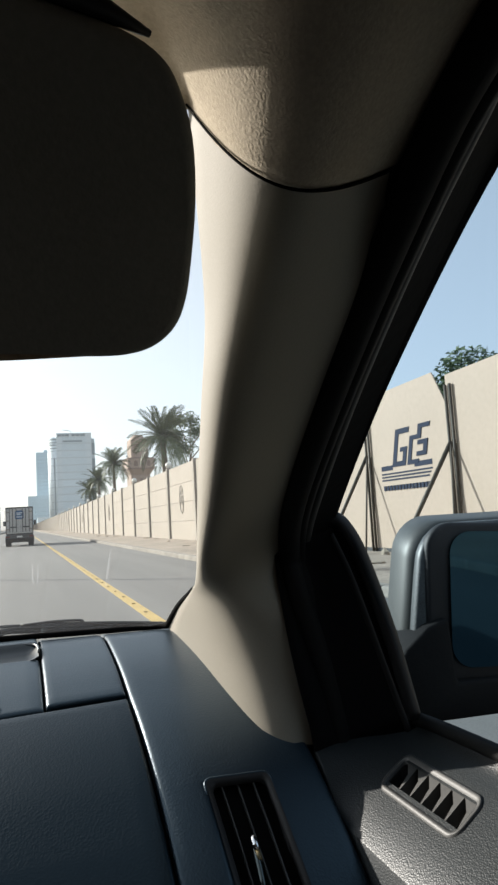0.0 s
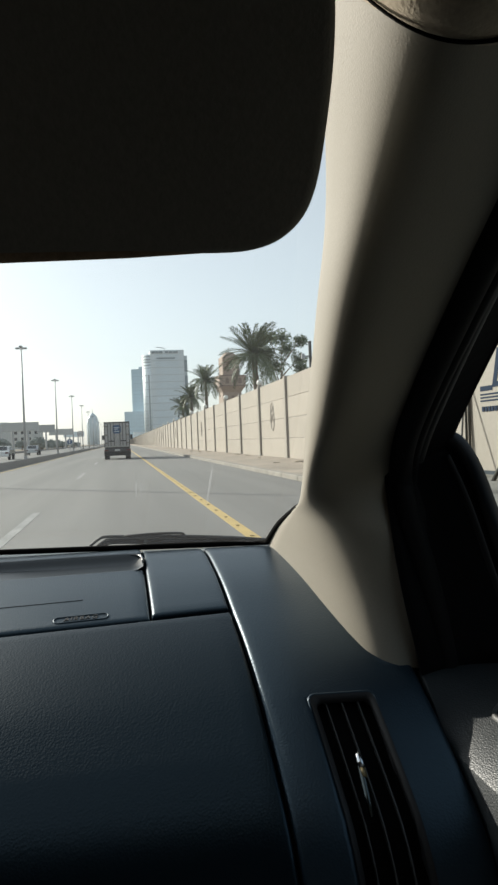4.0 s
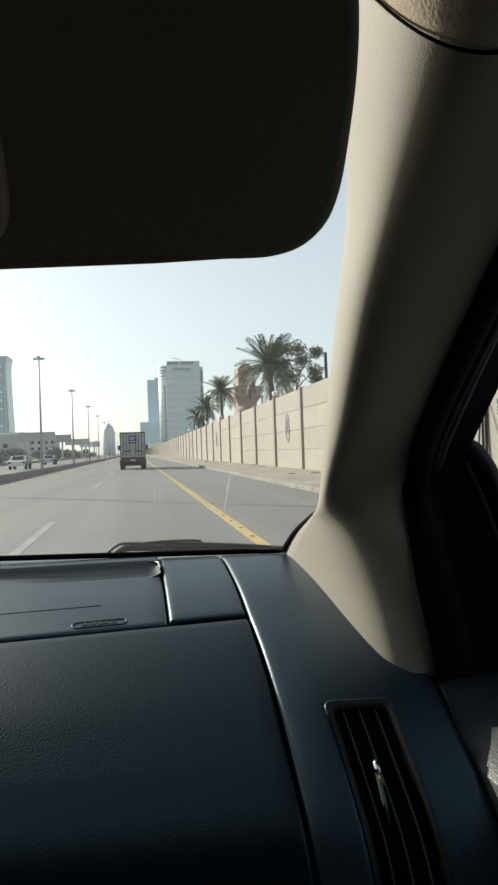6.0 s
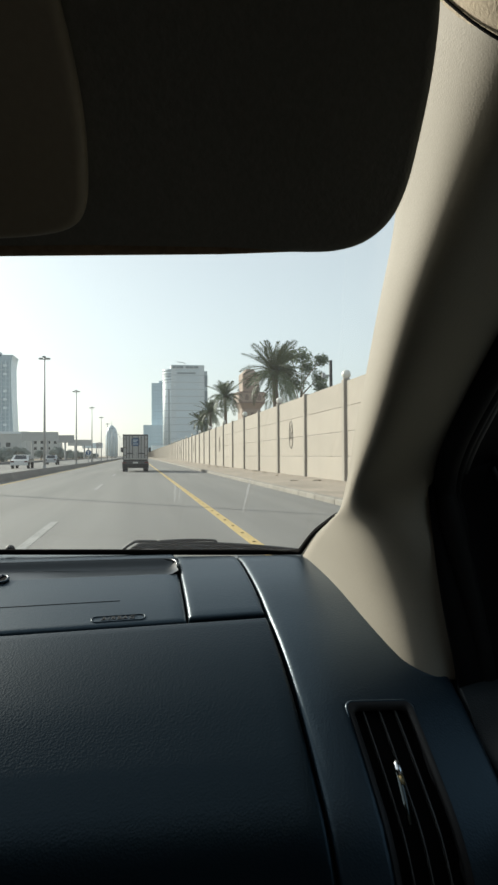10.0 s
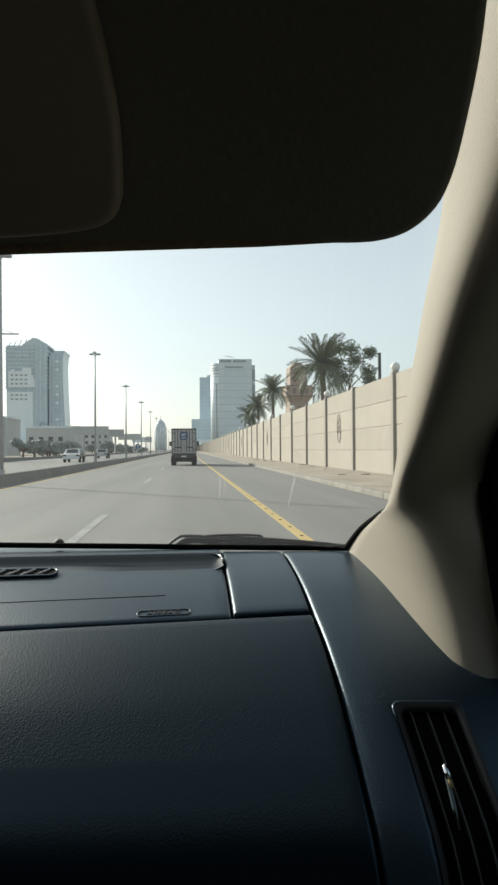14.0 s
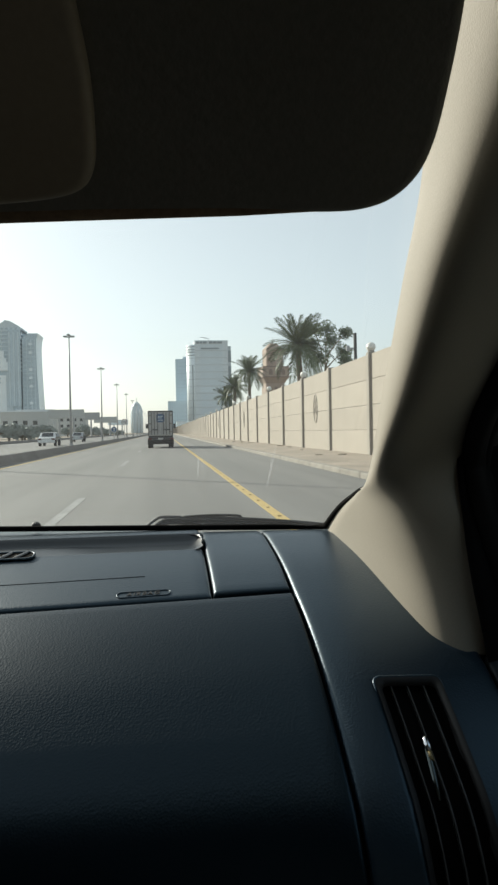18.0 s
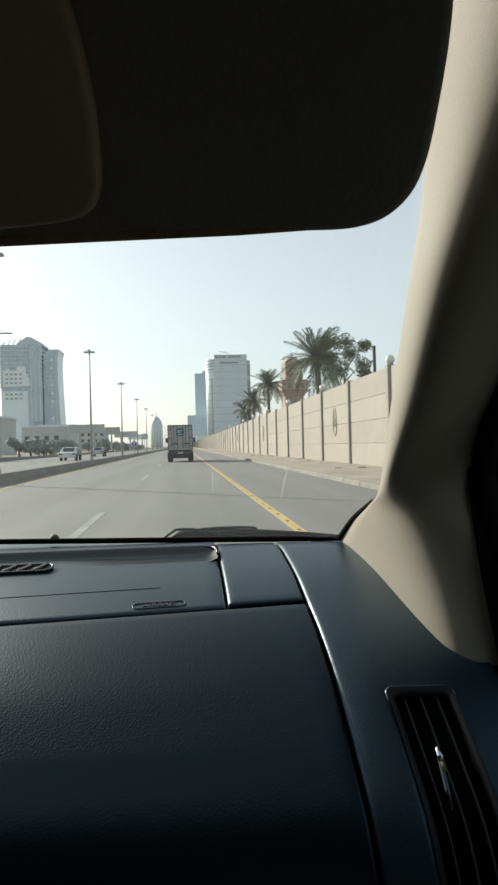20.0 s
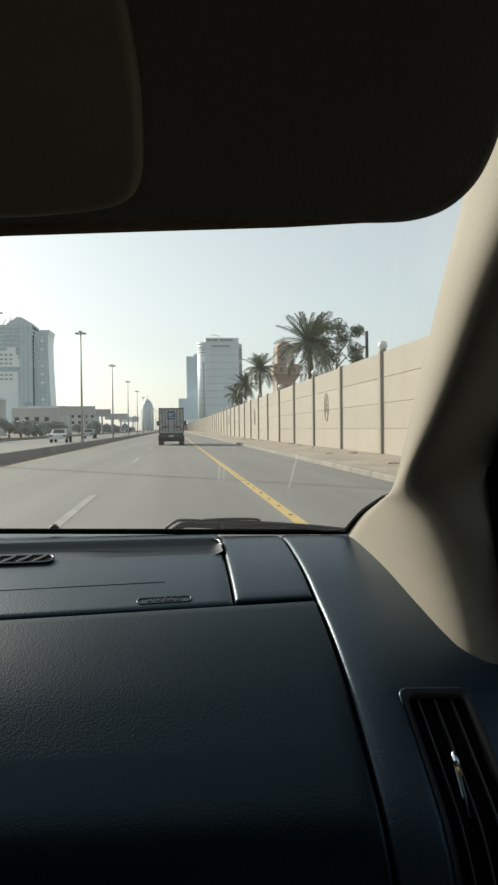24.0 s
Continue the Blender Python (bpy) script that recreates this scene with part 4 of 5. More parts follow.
for k, y in enumerate((58.0,)):
    ob = share("road_joint", bpy.data.meshes.new("joint"), None)
    bm = box(MEDIAN_X + 0.3, KERB_X - 0.1, y - 0.03, y + 0.03, 0.0, 0.003)
    bm.to_mesh(ob.data)
    bm.free()
    ob.data.materials.append(M["seam"])
    tagged(ob, "dark tar joint across the asphalt", "road joint", kind="structure")

sheet("pavement", KERB_X + 0.2, WALL_X + 1.0, -300, 900, 0.15, M["paving"], "sandy worn pavement beside the wall", "pavement", 4, 80)
kerb = thing("kerb", "pale concrete kerb along the road", "kerb", kind="structure")
me = bpy.data.meshes.new("kerb_stone")
bm = box(0, 0.24, -0.99, 0.99, -0.03, 0.16, 0.04, 2)
bm.to_mesh(me)
bm.free()
for k in range(90):
    share("kerb_stone", me, M["kerb"], kerb, at=pose(KERB_X - 0.02, -10 + 2.0 * k, 0))
part("kerb_rest", box(KERB_X - 0.02, KERB_X + 0.22, 169, 900, -0.03, 0.165), M["kerb"], kerb)
rng = random.Random(4)
for k in range(26):
    bm = bmesh.new()
    bmesh.ops.create_icosphere(bm, subdivisions=1, radius=1.0)
    for v in bm.verts:
        v.co *= rng.uniform(0.75, 1.15)
    bm.transform(Matrix.Diagonal((rng.uniform(0.08, 0.3), rng.uniform(0.08, 0.3), rng.uniform(0.03, 0.08) * (2.2 if k < 8 else 1), 1)))
    ob = part("rubble", bm, M["sand"])
    ob.location = (rng.uniform(6.6, 8.3) if k > 7 else rng.uniform(8.0, 8.8), rng.uniform(8, 75) if k > 7 else rng.uniform(8, 15), 0.16)
    tagged(ob, "small heap of sand and rubble on the pavement", "rubble", "rubble along the wall")

# median barrier
barrier = thing("median_barrier", "low dark grey concrete barrier between the carriageways", "barrier", kind="structure")
prof = [(0, 0), (0.05, 0.18), (0.15, 0.40), (0.18, 0.43), (0.42, 0.43), (0.45, 0.40), (0.55, 0.18), (0.6, 0)]
me = bpy.data.meshes.new("barrier_block")
bm = loft([[Vector((MEDIAN_X - 0.6 + x, y, z - 0.02)) for x, z in prof] for y in (-1.98, 1.98)])
bm.to_mesh(me)
bm.free()
for k in range(75):
    share("barrier_block", me, M["barrier"], barrier, at=pose(0, 4.0 * k - 20, 0))
part("barrier_rest", loft([[Vector((MEDIAN_X - 0.6 + x, y, z - 0.02)) for x, z in prof] for y in (278, 1200)]), M["barrier"], barrier)
part("far_barrier", loft([[Vector((-21.6 + x, y, z - 0.02)) for x, z in prof] for y in (-50, 1200)]), M["barrier"], barrier)


# ---- compound wall of concrete boards between posts ----
WALL_Y0, BAY, TOP = 21.0, 7.0, 4.45
wall = thing("compound_wall", "tall beige precast concrete wall of boards between posts", "wall", kind="structure")
me_b = bpy.data.meshes.new("board")
bm = box(-0.05, 0.05, 0.11, BAY - 0.11, 0.0, 1.055, 0.012)
bm.to_mesh(me_b)
bm.free()
me_p = bpy.data.meshes.new("post")
bm = box(-0.17, 0.16, -0.18, 0.18, 0.0, TOP - 0.12, 0.025)
bm.to_mesh(me_p)
bm.free()
me_g = bpy.data.meshes.new("globe")
bm = bmesh.new()
bmesh.ops.create_uvsphere(bm, u_segments=16, v_segments=10, radius=0.2)
bm.to_mesh(me_g)
bm.free()
me_gb = bpy.data.meshes.new("globe_base")
bm = tube(bmesh.new(), [(0, 0, -0.05), (0, 0, 0.12)], [0.16, 0.12], 12)
bm.to_mesh(me_gb)
bm.free()
BAYS = 44
for k in range(BAYS):
    y = WALL_Y0 + BAY * k
    share("post", me_p, M["post"], wall, at=pose(WALL_X, y, 0.14))
    for j in range(4):
        share("board", me_b, M["concrete"], wall, at=pose(WALL_X + (0.004 if j % 2 else 0.0), y, 0.14 + 1.068 * j))
    if k % 2 == 1 and k < 24:
        lamp = thing("wall_lamp", "white globe lamp on a wall post", "wall lamp", "globe lamps on the wall", at=pose(WALL_X, y, TOP + 0.02))
        share("socket", me_gb, M["post"], lamp)
        share("globe", me_g, M["globe"], lamp, "white globe", True, pose(0, 0, 0.22))
bm = bmesh.new()
for k in range(BAYS, 95):
    y = WALL_Y0 + BAY * k
    add_box(bm, WALL_X - 0.05, WALL_X + 0.05, y + 0.1, y + BAY - 0.1, 0.14, 4.42)
rest = part("far_boards", bm, M["concrete"], wall)
rest["kind"] = "stuff"
bm = bmesh.new()
for k in range(BAYS, 96):
    y = WALL_Y0 + BAY * k
    add_box(bm, WALL_X - 0.17, WALL_X + 0.16, y - 0.15, y + 0.15, 0.14, TOP)
rest = part("far_posts", bm, M["post"], wall)
rest["kind"] = "stuff"
# oval emblems cast on some boards
for k in (2, 7, 12, 17):
    y = WALL_Y0 + BAY * (k + 0.5)
    bm = tube(bmesh.new(), [(WALL_X - 0.055, y + 0.46 * math.cos(t), 2.45 + 0.8 * math.sin(t)) for t in [radians(12 * q) for q in range(30)]], 0.036, 6, True)
    em = tagged(part("emblem", bm, M["post"], None, "", True), "oval relief emblem on a wall panel", "emblem", "emblems on the wall")
    for pts in ([(y - 0.25, 2.1), (y + 0.05, 2.6), (y + 0.3, 2.95)], [(y + 0.3, 2.1), (y + 0.0, 2.45), (y - 0.3, 2.6)], [(y - 0.2, 3.05), (y, 2.75), (y + 0.25, 2.35)]):
        part("stroke", tube(bmesh.new(), [(WALL_X - 0.055, a, b) for a, b in pts], 0.032, 6), M["post"], em)


# ---- site hoarding with braces, up to the wall's first post ----
def mark_shapes(p, mat):
    """Blue mark of bars on a panel, local x along the panel, z up."""
    count = [0]

    def bar(x0, x1, z0, z1, skew=0.0):
        count[0] += 1
        bm = box(x0, x1, -0.004 - 0.0006 * count[0], 0.0, z0, z1)
        for v in bm.verts:
            v.co.x += skew * (v.co.z - 0.5)
        part("mark", bm, mat, p)
    bar(-0.98, -0.5, 0.02, 0.16)
    bar(0.35, 0.98, 0.02, 0.16)
    for k in range(3):
        bar(-0.98, 0.98 - 0.06 * k, -0.10 - 0.09 * k, -0.055 - 0.09 * k)
    # three groups of slanted bars
    bar(-0.42, -0.27, 0.1, 1.15, 0.22)
    bar(-0.42, 0.12, 1.0, 1.15, 0.22)
    bar(-0.42, 0.10, 0.1, 0.24, 0.22)
    bar(-0.03, 0.11, 0.1, 0.58, 0.22)
    bar(-0.16, 0.11, 0.5, 0.62, 0.22)
    bar(0.18, 0.31, 0.1, 0.85, 0.22)
    bar(0.18, 0.60, 0.76, 0.88, 0.22)
    bar(0.18, 0.60, 0.1, 0.22, 0.22)
    bar(0.46, 0.60, 0.76, 1.1, 0.22)
    bar(0.46, 0.88, 1.03, 1.15, 0.22)
    bar(0.72, 0.86, 0.3, 0.72, 0.22)
    bar(0.5, 0.86, 0.60, 0.72, 0.22)
    bar(0.5, 0.84, 0.30, 0.42, 0.22)
    for k in range(15):
        bar(-0.92 + 0.124 * k, -0.92 + 0.124 * k + 0.085, -0.56, -0.42)


def hoarding(y_near, width, top, marked):
    """One sheet of the hoarding, its frame and its raking braces, at y_near metres ahead."""
    h = thing("hoarding_panel", "cream hoarding panel with a blue painted mark" if marked else "cream hoarding panel, plain and braced", "hoarding", "hoarding panels",
              at=pose(WALL_X + 0.25, y_near + width, 0.1, 0, 0, -90))
    part("sheet", slab([(0, 0.12), (width, 0.12), (width, top - 0.85), (width - 0.5, top), (0, top - 0.05)], 0.03, 0.0), M["hoarding"], h)
    part("foot_board", box(0, width, -0.03, 0.03, -0.05, 0.14), M["truck_dark"], h)
    for x in (0.05, 0.22):
        part("upright", tube(bmesh.new(), [(x, -0.05, 0.0), (x, -0.05, top * 0.93)], 0.036, 8), M["brace"], h, "", True)
    part("brace", tube(bmesh.new(), [(0.1, -0.06, top * 0.62), (0.1 + 0.75, -0.7, 0.02)], 0.026, 8), M["brace"], h, "raking steel brace", True)
    part("brace", tube(bmesh.new(), [(0.1, -0.06, top * 0.62), (0.1 - 0.9, -1.1, 0.02)], 0.05, 8), M["brace"], h, "raking steel brace", True)
    if marked:
        mk = part("painted_mark", bmesh.new(), M["logo"], h, "blue painted mark")
        mk.matrix_basis = pose(width / 2, -0.003, top * 0.50) @ Matrix.Diagonal((1.2, 1.0, 0.88, 1))
        mark_shapes(mk, M["logo"])
    return h


STARTS = (-14.6, -10.6, -6.6, -2.6, 1.3, 5.2, 9.0, 12.75, 16.6, 20.87)
for k, (y, marked) in enumerate(zip(STARTS, (0, 1, 0, 0, 1, 0, 0, 1, 0))):
    hoarding(y, STARTS[k + 1] - y - 0.02, 4.08 + (0.12 if k % 2 else 0.0), marked)


# ---- street lamps along the median ----
def street_lamp(x, y, h):
    p = thing("street_lamp", "tall grey median lamp with twin heads", "street lamp", "median street lamps", at=pose(x, y, 0))
    part("pole", tube(bmesh.new(), [(0, 0, 0.4), (0, 0, h * 0.5), (0, 0, h)], [0.10, 0.075, 0.045], 10), M["lamp_metal"], p, "", True)
    part("base", box(-0.12, 0.12, -0.12, 0.12, 0.38, 0.6, 0.02), M["lamp_metal"], p)
    for s in (-1, 1):
        part("arm", tube(bmesh.new(), [(0, 0, h - 0.12), (0.2 * s, 0, h - 0.02)], 0.03, 6), M["lamp_metal"], p)
        part("lamp_head", box(0.1 if s > 0 else -0.42, 0.42 if s > 0 else -0.1, -0.12, 0.12, h - 0.08, h + 0.05, 0.04), M["lamp_metal"], p, "flat lamp head")
    for s in (-1, 1):
        part("lamp_head", box(-0.12, 0.12, 0.1 if s > 0 else -0.42, 0.42 if s > 0 else -0.1, h + 0.02, h + 0.14, 0.04), M["lamp_metal"], p, "flat lamp head")
    return p


first = street_lamp(-6.9, 26.1, 8.55)
for k in range(1, 11):
    copy_thing(first, pose(-6.9, 26.1 + 26.5 * k, 0))


# ---- date palms and a tree behind the wall ----
def frond_mesh(length, droop, seed):
    """A pinnate leaf along +x that rises and droops, with rows of narrow leaflets."""
    r = random.Random(seed)
    spine = [Vector((length * t * (1 - 0.12 * droop * t), 0, length * (0.30 * t - droop * t * t))) for t in (k / 14 for k in range(15))]
    bm = tube(bmesh.new(), spine, [0.045 * (1 - 0.85 * k / 14) for k in range(15)], 5)
    for k in range(2, 44):
        t = k / 44
        i = min(int(t * 14), 13)
        p = spine[i].lerp(spine[i + 1], t * 14 - i)
        d = (spine[i + 1] - spine[i]).normalized()
        size = length * 0.26 * (math.sin(math.pi * min(1, t * 0.85 + 0.12)) ** 0.6) * r.uniform(0.8, 1.15)
        for s in (-1, 1):
            out = (d * r.uniform(0.75, 1.1) + Vector((0, s * r.uniform(0.7, 0.9), r.uniform(0.1, 0.35)))).normalized()
            wid = d.cross(out).cross(out).normalized() * 0.027
            tip = p + out * size + Vector((0, 0, -0.18 * size))
            mid = p + out * size * 0.5
            a, b, c, e = bm.verts.new(p), bm.verts.new(mid + wid), bm.verts.new(tip), bm.verts.new(mid - wid)
            bm.faces.new((a, b, c, e))
    me = bpy.data.meshes.new("frond")
    bm.to_mesh(me)
    bm.free()
    return me


FRONDS = [frond_mesh(3.1, 0.25, 1), frond_mesh(2.9, 0.55, 2), frond_mesh(2.7, 0.95, 3), frond_mesh(2.4, 0.1, 5)]


def palm(x, y, h, seed, size=1.0):
    r = random.Random(seed)
    p = thing("palm_tree", "date palm with a full green crown behind the wall", "palm tree", "palms behind the wall", at=pose(x, y, 0))
    bend = r.uniform(-0.3, 0.3)
    pts = [Vector((bend * t * t, 0.15 * t, h * t)) for t in (k / 12 for k in range(13))]
    bm = tube(bmesh.new(), pts, [0.30 - 0.06 * k / 12 + (0.03 if k % 2 else 0) for k in range(13)], 12)
    part("trunk", bm, M["bark"], p, "rough brown trunk", True)
    bm = bmesh.new()
    bmesh.ops.create_icosphere(bm, subdivisions=2, radius=0.42)
    for v in bm.verts:
        v.co *= r.uniform(0.8, 1.2)
    part("crown_heart", bm, M["bark"], p).location = pts[-1]
    n = 46
    for k in range(n):
        up = (k / n)
        tilt = -62 + 95 * up
        me = FRONDS[3] if up < 0.2 else FRONDS[0] if up < 0.45 else FRONDS[1] if up < 0.78 else FRONDS[2]
        m = pose(*pts[-1], 0, 0, 137.5 * k + r.uniform(-12, 12)) @ pose(0, 0, 0, 0, tilt + r.uniform(-7, 7), 0) @ pose(0, 0, 0, r.uniform(-25, 25))
        share("frond", me, M["leaf"], p, at=m @ Matrix.Scale(size * r.uniform(0.85, 1.1), 4))
    return p


palm(12.6, 62.0, 8.9, 3, 1.22)
palm(15.0, 118.0, 11.4, 7, 1.2)
palm(13.6, 130.0, 9.4, 9, 1.1)
palm(13.5, 150.0, 8.6, 15, 1.1)
palm(16.5, 72.0, 4.9, 21, 0.9)


def leafy_tree(x, y, h, spread, seed, name="tree", label="dense green tree behind the wall", group="trees behind the wall", n=1500, leaf=0.22, low=0.3, mat="tree_leaf"):
    r = random.Random(seed)
    p = thing(name, label, name, group, at=pose(x, y, 0))
    bm = tube(bmesh.new(), [(0, 0, 0), (0.05, 0.02, h * 0.3), (0.0, 0.05, h * 0.55)], [0.22, 0.16, 0.10], 8)
    tips = []
    for k in range(9):
        a, el = 2.4 * k, r.uniform(0.3, 1.2)
        d = Vector((math.cos(a) * math.cos(el), math.sin(a) * math.cos(el), math.sin(el)))
        b0 = Vector((0, 0.03, h * r.uniform(low, low + 0.25)))
        tip = b0 + Vector((d.x * spread, d.y * spread, d.z * h * 0.45))
        tube(bm, [b0, b0.lerp(tip, 0.5) + Vector((0, 0, 0.15)), tip], [0.09, 0.05, 0.02], 6)
        tips.append((tip, r.uniform(0.55, 0.95)))
    part("trunk", bm, M["bark"], p, "brown trunk and limbs", True)
    bm = bmesh.new()
    for k in range(n):
        c, rad = tips[k % len(tips)]
        q = Vector((r.gauss(0, 1), r.gauss(0, 1), r.gauss(0, 0.8)))
        q = c + q.normalized() * rad * spread * 0.5 * r.random() ** 0.6
        u = Vector((r.gauss(0, 1), r.gauss(0, 1), r.gauss(0, 1))).normalized()
        w = u.orthogonal().normalized()
        s = leaf * r.uniform(0.6, 1.3)
        bm.faces.new([bm.verts.new(q + u * s), bm.verts.new(q + w * s * 0.45), bm.verts.new(q - u * s), bm.verts.new(q - w * s * 0.45)])
    part("crown", bm, M[mat], p, "small green leaves")
    return p


leafy_tree(12.6, 15.2, 5.2, 2.2, 5, n=32000, leaf=0.1)
leafy_tree(15.8, 66.0, 12.2, 2.5, 8, label="airy green tree rising behind the wall", n=4200, leaf=0.16, low=0.42)
rng = random.Random(11)
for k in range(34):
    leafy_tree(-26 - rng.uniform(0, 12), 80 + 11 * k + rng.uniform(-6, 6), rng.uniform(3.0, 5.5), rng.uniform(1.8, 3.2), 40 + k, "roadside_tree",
               "green roadside tree beyond the far carriageway, leaves paled for haze", "roadside trees", 900, 0.40, 0.05, "far_leaf")


up = thing("utility_post", "dark timber post standing behind the wall", "post", at=pose(12.9, 45, 0))
part("post", tube(bmesh.new(), [(0, 0, -0.03), (0.02, 0, 4.0), (0, 0, 7.7)], [0.14, 0.12, 0.11], 10), M["truck_dark"], up, "", True)
part("bracket", box(-0.5, 0.02, -0.05, 0.05, 6.6, 6.72), M["lamp_metal"], up)
part("fitting", box(-0.62, -0.4, -0.1, 0.1, 6.5, 6.85, 0.03), M["lamp_metal"], up)


# ---- minaret behind the wall ----
def prism(rings, chamfer=0.22):
    """A tower of square rings with cut corners; rings: height, half width."""
    rows = []
    for z, w in rings:
        c = w * (1 - chamfer)
        rows.append([Vector((x, y, z)) for x, y in ((c, -w), (w, -c), (w, c), (c, w), (-c, w), (-w, c), (-w, -c), (-c, -w), (c, -w))])
    bm = loft(rows)
    bmesh.ops.remove_doubles(bm, verts=bm.verts, dist=1e-4)
    bmesh.ops.holes_fill(bm, edges=bm.edges)
    bmesh.ops.recalc_face_normals(bm, faces=bm.faces)
    return bm


mina = thing("minaret", "brown stone minaret with an arched gallery behind the wall", "minaret", at=pose(24.6, 152, 0, 0, 0, 8))
part("shaft", prism([(-0.03, 2.15), (11.6, 2.15)]), M["minaret"], mina, "square shaft with cut corners")
part("gallery", prism([(11.6, 2.15), (12.9, 2.95), (12.95, 3.05), (15.2, 3.05), (15.2, 2.2)]), M["minaret"], mina, "corbelled gallery")
part("lantern", prism([(15.2, 1.95), (19.3, 1.95)]), M["minaret"], mina)
part("cap", prism([(19.3, 1.95), (20.4, 0.95), (20.55, 0.9)]), M["minaret"], mina, "hipped cap")
part("finial", tube(bmesh.new(), [(0, 0, 20.5), (0, 0, 21.9)], [0.07, 0.03], 6), M["minaret_trim"], mina)
for z, w in ((12.95, 3.1), (15.2, 3.12), (18.1, 1.99)):
    part("cornice", prism([(z - 0.1, w), (z + 0.1, w)]), M["minaret_trim"], mina)
part("slot", box(-0.28, 0.28, -2.2, -2.1, 3.5, 10.8), M["minaret_trim"], mina, "tall narrow window slot")
for x in (-1.45, 0.0, 1.45):
    arch = [(x - 0.42, 13.4), (x + 0.42, 13.4), (x + 0.42, 14.2), (x + 0.3, 14.5), (x, 14.75), (x - 0.3, 14.5), (x - 0.42, 14.2)]
    part("arch_window", slab(arch, 0.06, 0.0, m=pose(0, -3.09, 0)), M["minaret_trim"], mina, "pointed arched opening")
for x in (-3.0, 3.0):
    part("loudspeaker", tube(bmesh.new(), [(x, -2.6, 15.5), (x * 1.12, -2.9, 15.6)], [0.08, 0.26], 8), M["lamp_metal"], mina)

# ---- round signs on the median ----
def round_sign(x, y, h, r, face, rim, label):
    sgn = thing("round_sign", label, "road sign", "signs on the median", at=pose(x, y, 0))
    part("post", tube(bmesh.new(), [(0, 0, 0.38), (0, 0, h)], 0.045, 8), M["lamp_metal"], sgn)
    part("rim", tube(bmesh.new(), [(0, -0.06, h), (0, -0.075, h)], r, 28), rim, sgn)
    part("face", tube(bmesh.new(), [(0, -0.07, h), (0, -0.082, h)], r * 0.86, 28), face, sgn)
    return sgn


keep = round_sign(-6.9, 98.0, 1.75, 0.42, M["blue_sign"], M["car_white"], "blue round arrow sign on a median post")
part("arrow", slab([(0.22, 1.85), (0.0, 2.02), (-0.22, 1.85), (-0.06, 1.85), (-0.06, 1.52), (0.06, 1.52), (0.06, 1.85)], 0.008, 0.0, m=pose(0, -0.092, 0)), M["car_white"], keep, "white arrow")
limit = round_sign(-6.9, 124.0, 3.2, 0.5, M["car_white"], M["red_lens"], "white round sign with a red rim on the median")
for k in range(3):
    part("mark", box(-0.24 + 0.2 * k, -0.16 + 0.2 * k, -0.09, -0.08, 3.02, 3.38), M["truck_dark"], limit)


# ---- box truck ahead ----
truck = thing("box_truck", "white box truck with black chassis, seen from behind on the road", "truck", at=pose(-0.25, 55.0, 0))
W2 = 0.98
part("cargo_box", box(-W2, W2, 0.0, 4.6, 0.98, 2.95, 0.03), M["van_white"], truck, "white cargo box")
for x0, x1 in ((-W2 + 0.06, -0.01), (0.01, W2 - 0.06)):
    dr = part("rear_door", box(x0, x1, -0.035, 0.01, 1.06, 2.88, 0.012), M["truck_rear"], truck, "dirty white rear door, darkened for shade")
    for bx in ((x0 + x1) / 2 - 0.24, (x0 + x1) / 2 - 0.02, (x0 + x1) / 2 + 0.24):
        part("lock_rod", tube(bmesh.new(), [(bx, -0.06, 1.08), (bx, -0.06, 2.84)], 0.024, 6), M["truck_dark"], dr)
    for z in (1.3, 1.95, 2.6):
        hx = x0 if x0 < -0.5 else x1 - 0.2
        part("hinge", box(hx, hx + 0.2, -0.06, -0.03, z - 0.04, z + 0.04), M["steel"], dr)
    part("latch", box((x0 + x1) / 2 - 0.2, (x0 + x1) / 2 + 0.28, -0.09, -0.05, 1.42, 1.5), M["truck_dark"], dr)
for args in ((-W2 - 0.01, W2 + 0.01, -0.05, 0.03, 2.87, 2.97), (-W2 - 0.01, -W2 + 0.05, -0.05, 0.03, 0.98, 2.93), (W2 - 0.05, W2 + 0.01, -0.05, 0.03, 0.98, 2.93)):
    part("rear_frame", box(*args), M["truck_dark"], truck, "dark door frame")
badge = part("badge", slab([(x, z + 2.38) for x, z in rounded_outline(0.62, 0.66, 0.14, 5)], 0.012, 0.0, m=pose(0.0, -0.055, 0)), M["blue_sign"], truck, "blue rounded badge with white bars")
for k, (x0, x1, z) in enumerate(((-0.22, 0.22, 2.48), (-0.2, 0.1, 2.36), (-0.22, 0.22, 2.18))):
    part("badge_bar", box(x0, x1, -0.062, -0.054, z, z + 0.07), M["pale_blue"], badge)
sb = part("side_badge", slab([(x, z) for x, z in rounded_outline(1.1, 1.55, 0.25, 5)], 0.012, 0.0, m=pose(-W2 - 0.004, 1.6, 2.0, 0, 0, -90)), M["blue_sign"], truck, "blue badge on the side")
for z in (2.2, 1.6):
    part("badge_bar", box(-W2 - 0.02, -W2 - 0.006, 1.25, 1.95, z, z + 0.22), M["pale_blue"], sb)
for z, y1 in ((2.3, 3.9), (2.02, 3.8), (1.35, 3.6)):
    part("side_bar", box(-W2 - 0.012, -W2 + 0.002, 2.4, y1, z, z + 0.07), M["grey_plastic"], truck)
part("chassis", box(-0.95, 0.95, 0.1, 6.3, 0.62, 0.98), M["truck_dark"], truck, "black chassis")
part("bumper", box(-W2, W2, -0.1, 0.0, 0.62, 0.86, 0.02), M["truck_dark"], truck, "dark rear bumper")
